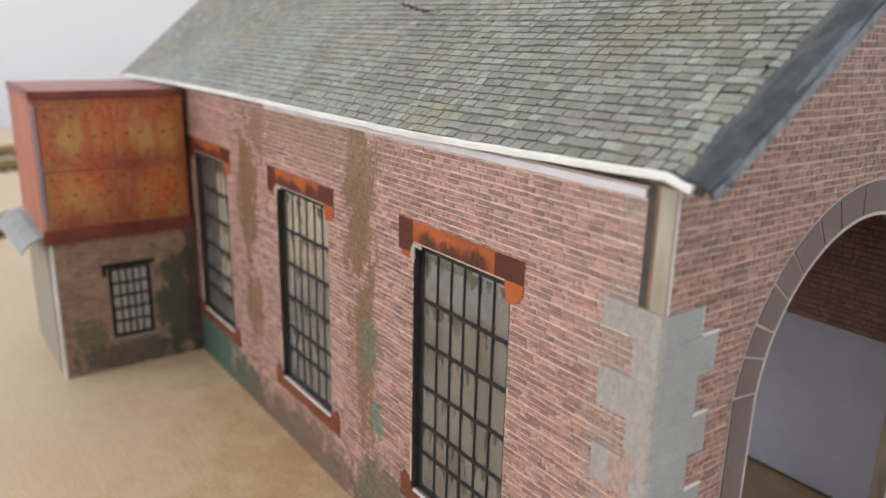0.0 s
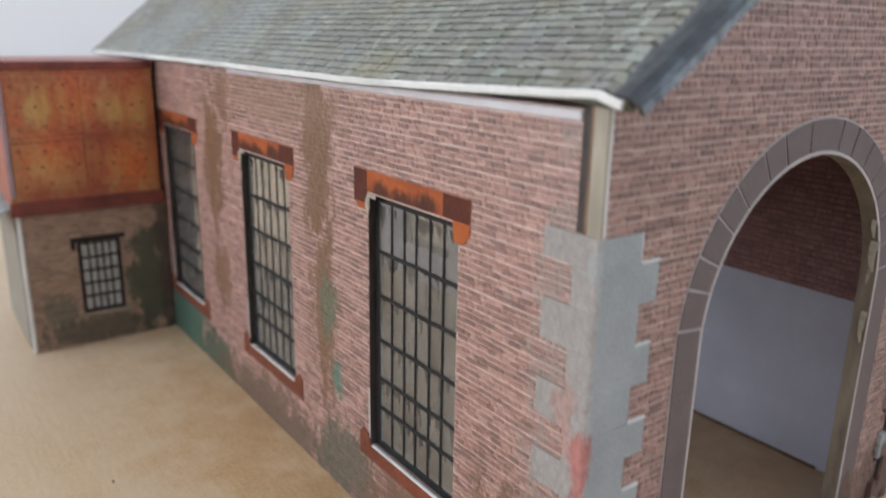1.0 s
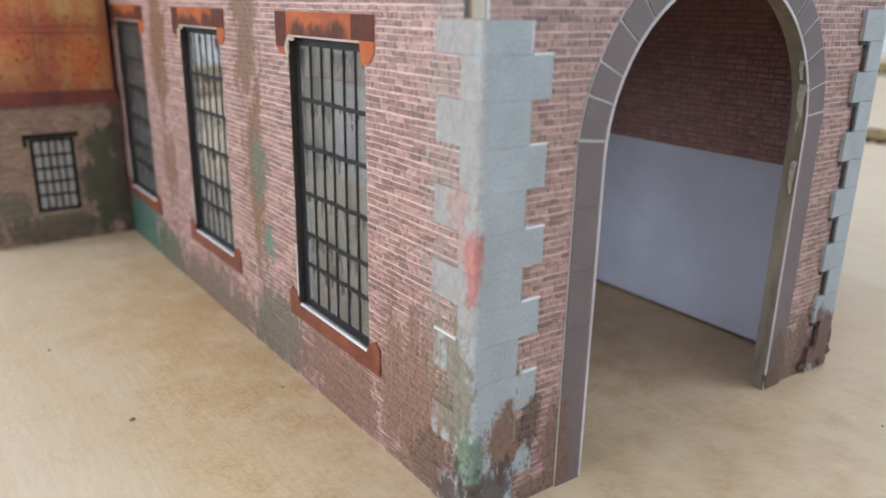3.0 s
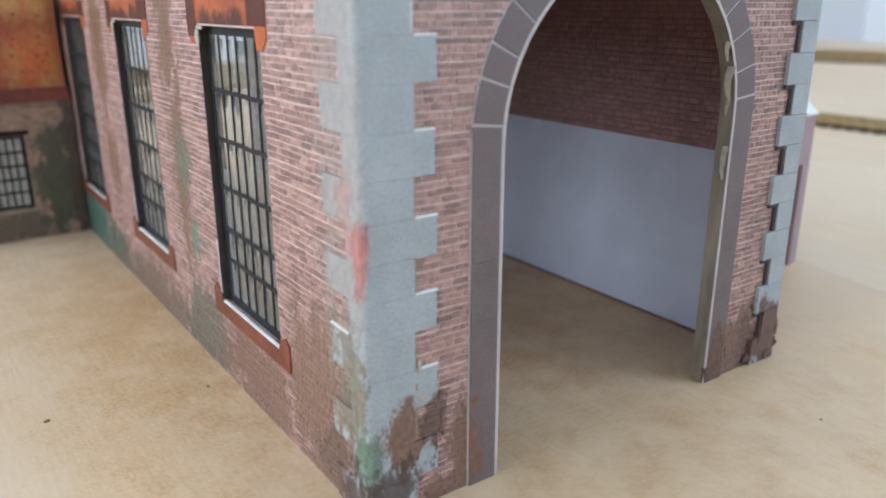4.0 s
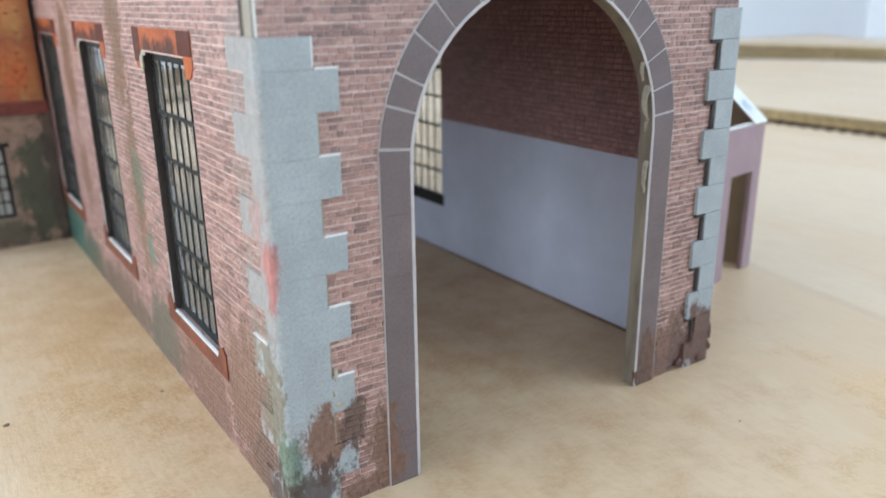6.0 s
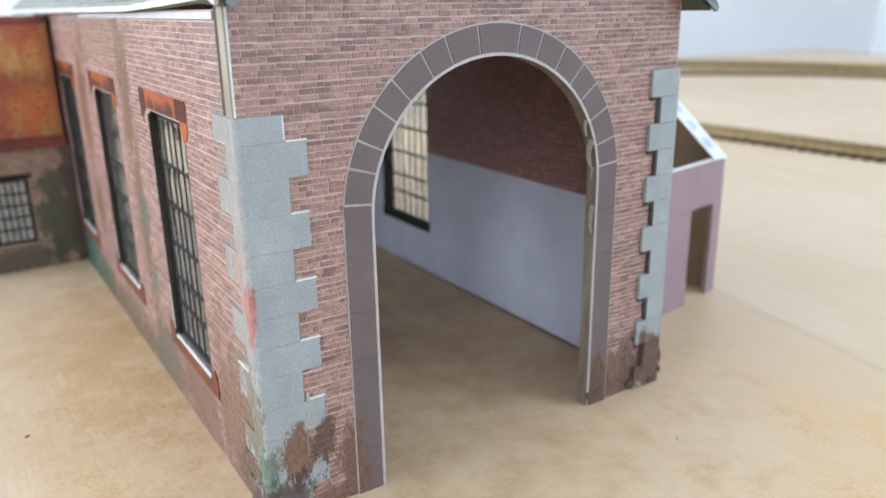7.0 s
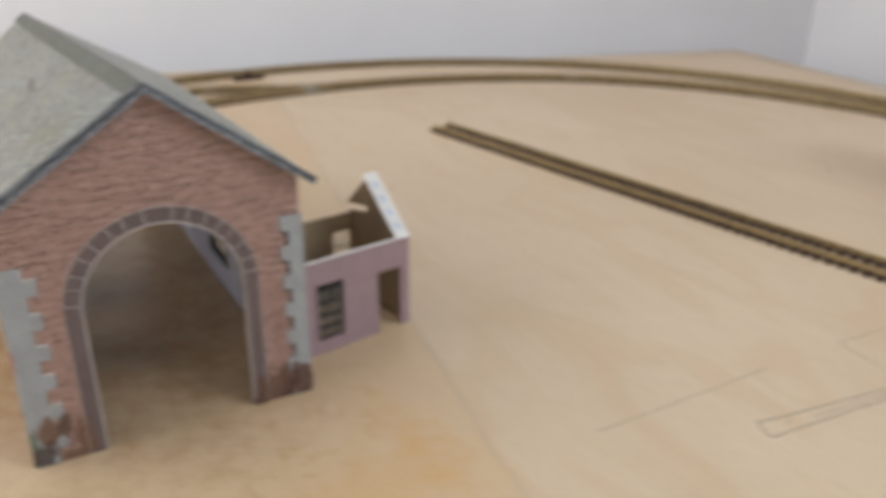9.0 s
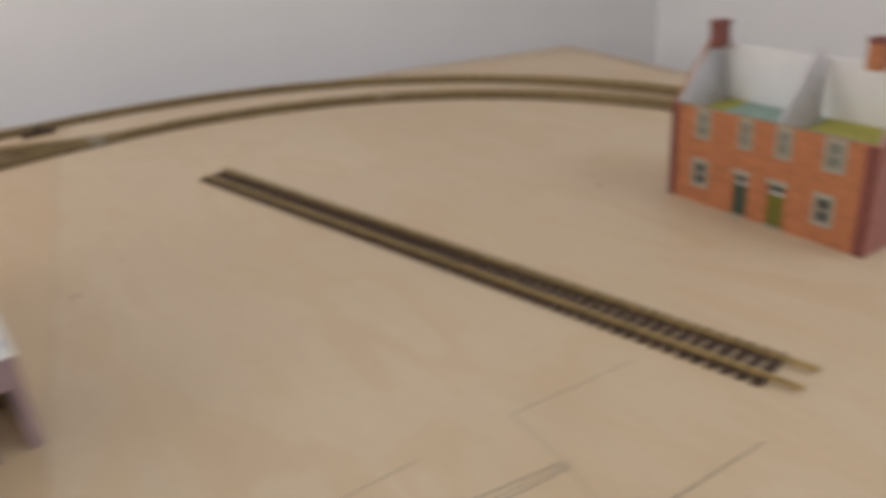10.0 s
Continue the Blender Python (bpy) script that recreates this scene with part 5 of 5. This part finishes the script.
            part("gable_lining", slab([(2.1, E - 9), (D - 2.1, E - 9), (D - 2.1, E), (D / 2, R - 1), (2.1, E)], [], "x", lx0, lx1), INNER_GREY, house, "grey unprinted inner gable")
    part("wall_edge", boxes((6.1, U - 7.1, 0.0, 2.0, E, E + 0.7)), RAW_CARD, house, "raw cut card top edge")
    part("back_wall", boxes((0, U, D - 2, D, 0, E - 3)), HOUSE_BRICK, house)
    for a, b, mat in ((2.9, 20, FLOOR_YELLOW), (20, 80, FLOOR_TEAL), (81.6, U - 2.9, FLOOR_YELLOW)):
        part("attic_floor", boxes((a, b, 2.05, D - 2.05, E - 10, E - 9.2)), mat, house, "bright paper attic floor")
    bm = bmesh.new()
    vs = [bm.verts.new((x, y, z)) for x in (3.0, U - 3.0) for y, z in ((46, R - 7), (D - 15, E - 9), (D - 13.8, E - 9), (47.2, R - 7))]
    for f in ((0, 1, 2, 3), (7, 6, 5, 4), (0, 4, 5, 1), (1, 5, 6, 2), (2, 6, 7, 3), (3, 7, 4, 0)):
        bm.faces.new([vs[i] for i in f])
    part("roof_slope", bm, INNER_WHITE, house, "white inner face of the steep rear roof card")
    for u in (2.0, 113.0):
        c = part("chimney", boxes((u, u + 9.5, D / 2 - 5, D / 2 + 5, R - 8, R + 10), bevel=.3), HOUSE_QUOIN if u < 50 else HOUSE_BRICK, house, "brick chimney stack")
        part("chimney_band", boxes((u - .6, u + 10.1, D / 2 - 5.6, D / 2 + 5.6, R + 7.5, R + 10.4), bevel=.3), HOUSE_QUOIN, c)


houses()


# ---- railway track ----
def sleeper_mesh():
    bm = boxes((-14.2, 14.2, -2.15, 2.15, 0, 1.7), (-9.8, -6.6, -1.2, 1.2, 1.6, 2.2), (6.6, 9.8, -1.2, 1.2, 1.6, 2.2), bevel=0.15)
    bmesh.ops.scale(bm, vec=(MM,) * 3, verts=bm.verts)
    me = bpy.data.meshes.new("sleeper")
    bm.to_mesh(me)
    bm.free()
    me.materials.append(SLEEPER)
    return me


SLEEPER_MESH = sleeper_mesh()
RAIL_PROFILE = [(-1.1, 0), (1.1, 0), (1.1, 0.35), (0.3, 0.6), (0.3, 1.7), (0.62, 1.95), (0.62, 2.5), (-0.62, 2.5), (-0.62, 1.95), (-0.3, 1.7), (-0.3, 0.6), (-1.1, 0.35)]
GAUGE = 16.6


def track(points, label, group="tracks on the board", spacing=6.9, over=(0, 0)):
    """Rails and sleepers along a smooth line of (x, y); over: bare rail past the sleepers at the start and end."""
    tr = thing("railway_track", label=label, category="track", group=group)
    pts = [Vector((x, y)) for x, y in points]
    lens = [0.0]
    for a, b in zip(pts, pts[1:]):
        lens.append(lens[-1] + (b - a).length)

    def at(s):
        i = max(0, min(len(pts) - 2, next((k for k in range(len(lens) - 1) if lens[k + 1] >= s), len(pts) - 2)))
        f = (s - lens[i]) / max(1e-6, lens[i + 1] - lens[i])
        return pts[i].lerp(pts[i + 1], f), (pts[i + 1] - pts[i]).normalized()
    s = over[0] + 2
    while s < lens[-1] - over[1] - 1:
        p, d = at(s)
        put("sleeper", SLEEPER_MESH, tr, seat(p.x, p.y, math.degrees(math.atan2(d.y, d.x)) - 90 + rng.uniform(-.6, .6), 0.05))
        s += spacing
    for side in (-1, 1):
        line, under = [], []
        for i, p in enumerate(pts):
            d = (pts[min(i + 1, len(pts) - 1)] - pts[max(i - 1, 0)]).normalized()
            x, y = p.x + side * d.y * GAUGE / 2, p.y - side * d.x * GAUGE / 2
            line.append((x, y, ground_z(x, y) + 1.75))
            if over[0] <= lens[i] <= lens[-1] - over[1]:
                under.append((x, y, ground_z(x, y) + 0.1))
        run("web", under, [(-1.2, 0), (1.2, 0), (1.2, 1.3), (-1.2, 1.3)], SLEEPER, tr)
        run("rail", line, RAIL_PROFILE, RAIL, tr, "dull brass coloured rail")
    return tr


def arc(cx, cy, r, a0, a1, n=60):
    return [(cx + r * math.cos(radians(a0 + (a1 - a0) * i / n)), cy + r * math.sin(radians(a0 + (a1 - a0) * i / n))) for i in range(n + 1)]


def straight(a, b, n):
    return [(a[0] + (b[0] - a[0]) * i / n, a[1] + (b[1] - a[1]) * i / n) for i in range(n + 1)]


track(straight((430.0, -155.5), (348.5, 313.0), 46), "loose straight length of dark sleepered model track", over=(15, 0))
inner = arc(289.6, 57.5, 445.7, -14, 88) + arc(252, 57, 447, 86, 158, 40)[1:]
outer = arc(244.5, 91.7, 527, -20, 90)
outer += straight(outer[-1], (-640, 596), 40)[1:]
track(inner, "curved model track of the inner loop")
track(outer, "curved model track of the outer loop")
track([(334, 501), (305, 507), (278, 519), (250, 535), (224, 549), (196, 558), (165, 562), (125, 563), (70, 561), (0, 556), (-110, 550), (-260, 545), (-420, 540)], "crossover model track joining the two loops")
lever = thing("point_lever", label="small dark point lever box beside the crossover", category="point lever")
lever.matrix_world = seat(263, 590, -4)
part("base", boxes((-16, 16, -5, 5, 0, 5), bevel=0.6), SLEEPER, lever)
part("arm", boxes((-3, 3, -1.2, 1.2, 5, 9), bevel=0.4), NEAR_BLACK, lever)

for x, y, turn in ((300, 502, 2), (573, 406, -39), (209, 557, -14)):
    j = thing("rail_joiner", label="bright metal rail joiner between two track lengths", category="rail joiner", group="rail joiners")
    j.matrix_world = seat(x, y, turn)
    part("clip", boxes((-7, 7, -9.6, -7.2, 1.7, 4.4), bevel=0.3), JOINT_METAL, j)
    part("clip", boxes((-7, 7, 7.2, 9.6, 1.7, 4.4), bevel=0.3), JOINT_METAL, j)

# ---- pencil marks on the board ----
pencil((242, -107.8), (320.5, -121.4))
pencil((238.8, -116.6), (319.5, -125.3))
pencil((242, -107.8), (238.8, -116.6))
pencil((256, -111.6), (252, -114.5), wide=0.4)
pencil((264, -116), (320, -123.4), wide=0.4)
pencil((320.5, -121.4), (319.5, -125.3))
pencil((184, -81.2), (278.3, -83.4), wide=0.35)
pencil((325.2, -86.4), (390, -94.2), wide=0.35)
pencil((325, -86.6), (320.5, -122), (311.6, -159.3), wide=0.3)
pencil((311.6, -159.3), (385, -163.6))
pencil((236, -158.8), (264.2, -165.4))
pencil((205, 168.3), (210, 171.1), wide=1.6)
pencil((239.6, 199.4), (244.3, 201.6), wide=1.3)
pencil((536, 65), (541, 66), wide=1.6)

# ---- single bricks of the walls ----
def unit_brick(axis, out, material):
    e, h = 0.03, out * 0.13
    ring = [(0, 0, 0), (1, 0, 0), (1, 1, 0), (0, 1, 0), (e, .07, h), (1 - e, .07, h), (1 - e, .93, h), (e, .93, h)]
    verts = [(w, u, z) if axis == "x" else (u, w, z) for u, z, w in ring]
    quads = [(4, 5, 6, 7), (0, 1, 5, 4), (1, 2, 6, 5), (2, 3, 7, 6), (3, 0, 4, 7)]
    flip = (out < 0) == (axis == "x")
    return mesh_of("brick", verts, [q[::-1] if flip else q for q in quads], material)


def lay(wall, rows, axis, d, out, near):
    rest, one = [], unit_brick(axis, out, BRICK)
    for u0, u1, z0, z1 in rows:
        if near(u0, z0):
            at = (d, u0, z0) if axis == "x" else (u0, d, z0)
            size = (1, u1 - u0, z1 - z0) if axis == "x" else (u1 - u0, 1, z1 - z0)
            put("brick", one, wall, Matrix.Translation(Vector(at) * MM) @ Matrix.Diagonal((*size, 1)))
        else:
            rest.append((u0, u1, z0, z1))
    tagged(put("brickwork", brick_mesh("brickwork", rest, axis, d, out, BRICK), wall), "red printed bricks with pale mortar", kind="stuff")


lay(gable_wall, courses(0.3, APEX - 1, in_gable, 1.06, 0.2, 2.7, 1.35, 0.14), "y", 0.0, -1, lambda u, z: 7.5 < u < 18 and 5 < z < 72)
lay(side_wall, courses(0.3, EAVE - 0.5, in_side), "x", 0.0, -1, lambda u, z: 8 < u < 28 and 34 < z < 75)
tagged(put("brickwork", brick_mesh("brickwork", courses(0.3, EAVE - 0.5, lambda z: [(0, SHED_L)] if not 17 < z < 69 else [(0, 101), (129, 165), (193, SHED_L)]), "x", W, 1, BRICK), far_wall), "red printed bricks with pale mortar", kind="stuff")
inner_rows = courses(44.0, EAVE - 0.6, lambda z: [(3.2, SHED_L - 4)] if z > 69.5 else [(3.2, 101), (129, 165), (193, SHED_L - 4)], height=1.3, joint=0.25)
tagged(put("inner_brickwork", brick_mesh("inner_brickwork", inner_rows, "x", 97.88, -1, BRICK_INNER), far_wall), "dark red printed inner bricks", kind="stuff")


# ---- crumbs of wood lying on the board ----
def crumb(x, y, size, turn):
    bm = bmesh.new()
    bmesh.ops.create_icosphere(bm, subdivisions=1, radius=size)
    for v in bm.verts:
        v.co = Vector((v.co.x * rng.uniform(0.8, 1.5), v.co.y * rng.uniform(0.5, 0.9), max(-0.3 * size, v.co.z * 0.6)))
    low = min(v.co.z for v in bm.verts)
    bmesh.ops.translate(bm, vec=(0, 0, -low), verts=bm.verts)
    ob = part("wood_crumb", bm, RAW_CARD, None)
    ob.matrix_world = pose(x * MM, y * MM, 0, 0, 0, turn)
    tagged(ob, "small brown crumb of wood lying on the board", "crumb", "crumbs on the board")


for x, y, size, turn in ((-34.5, 61, 0.6, 20), (-42, 103, 0.5, 70), (-5.5, 57, 0.5, 130), (-62, 20, 0.4, 15), (84, -22, 0.35, 40), (70, -46, 0.5, 80)):
    crumb(x, y, size, turn)
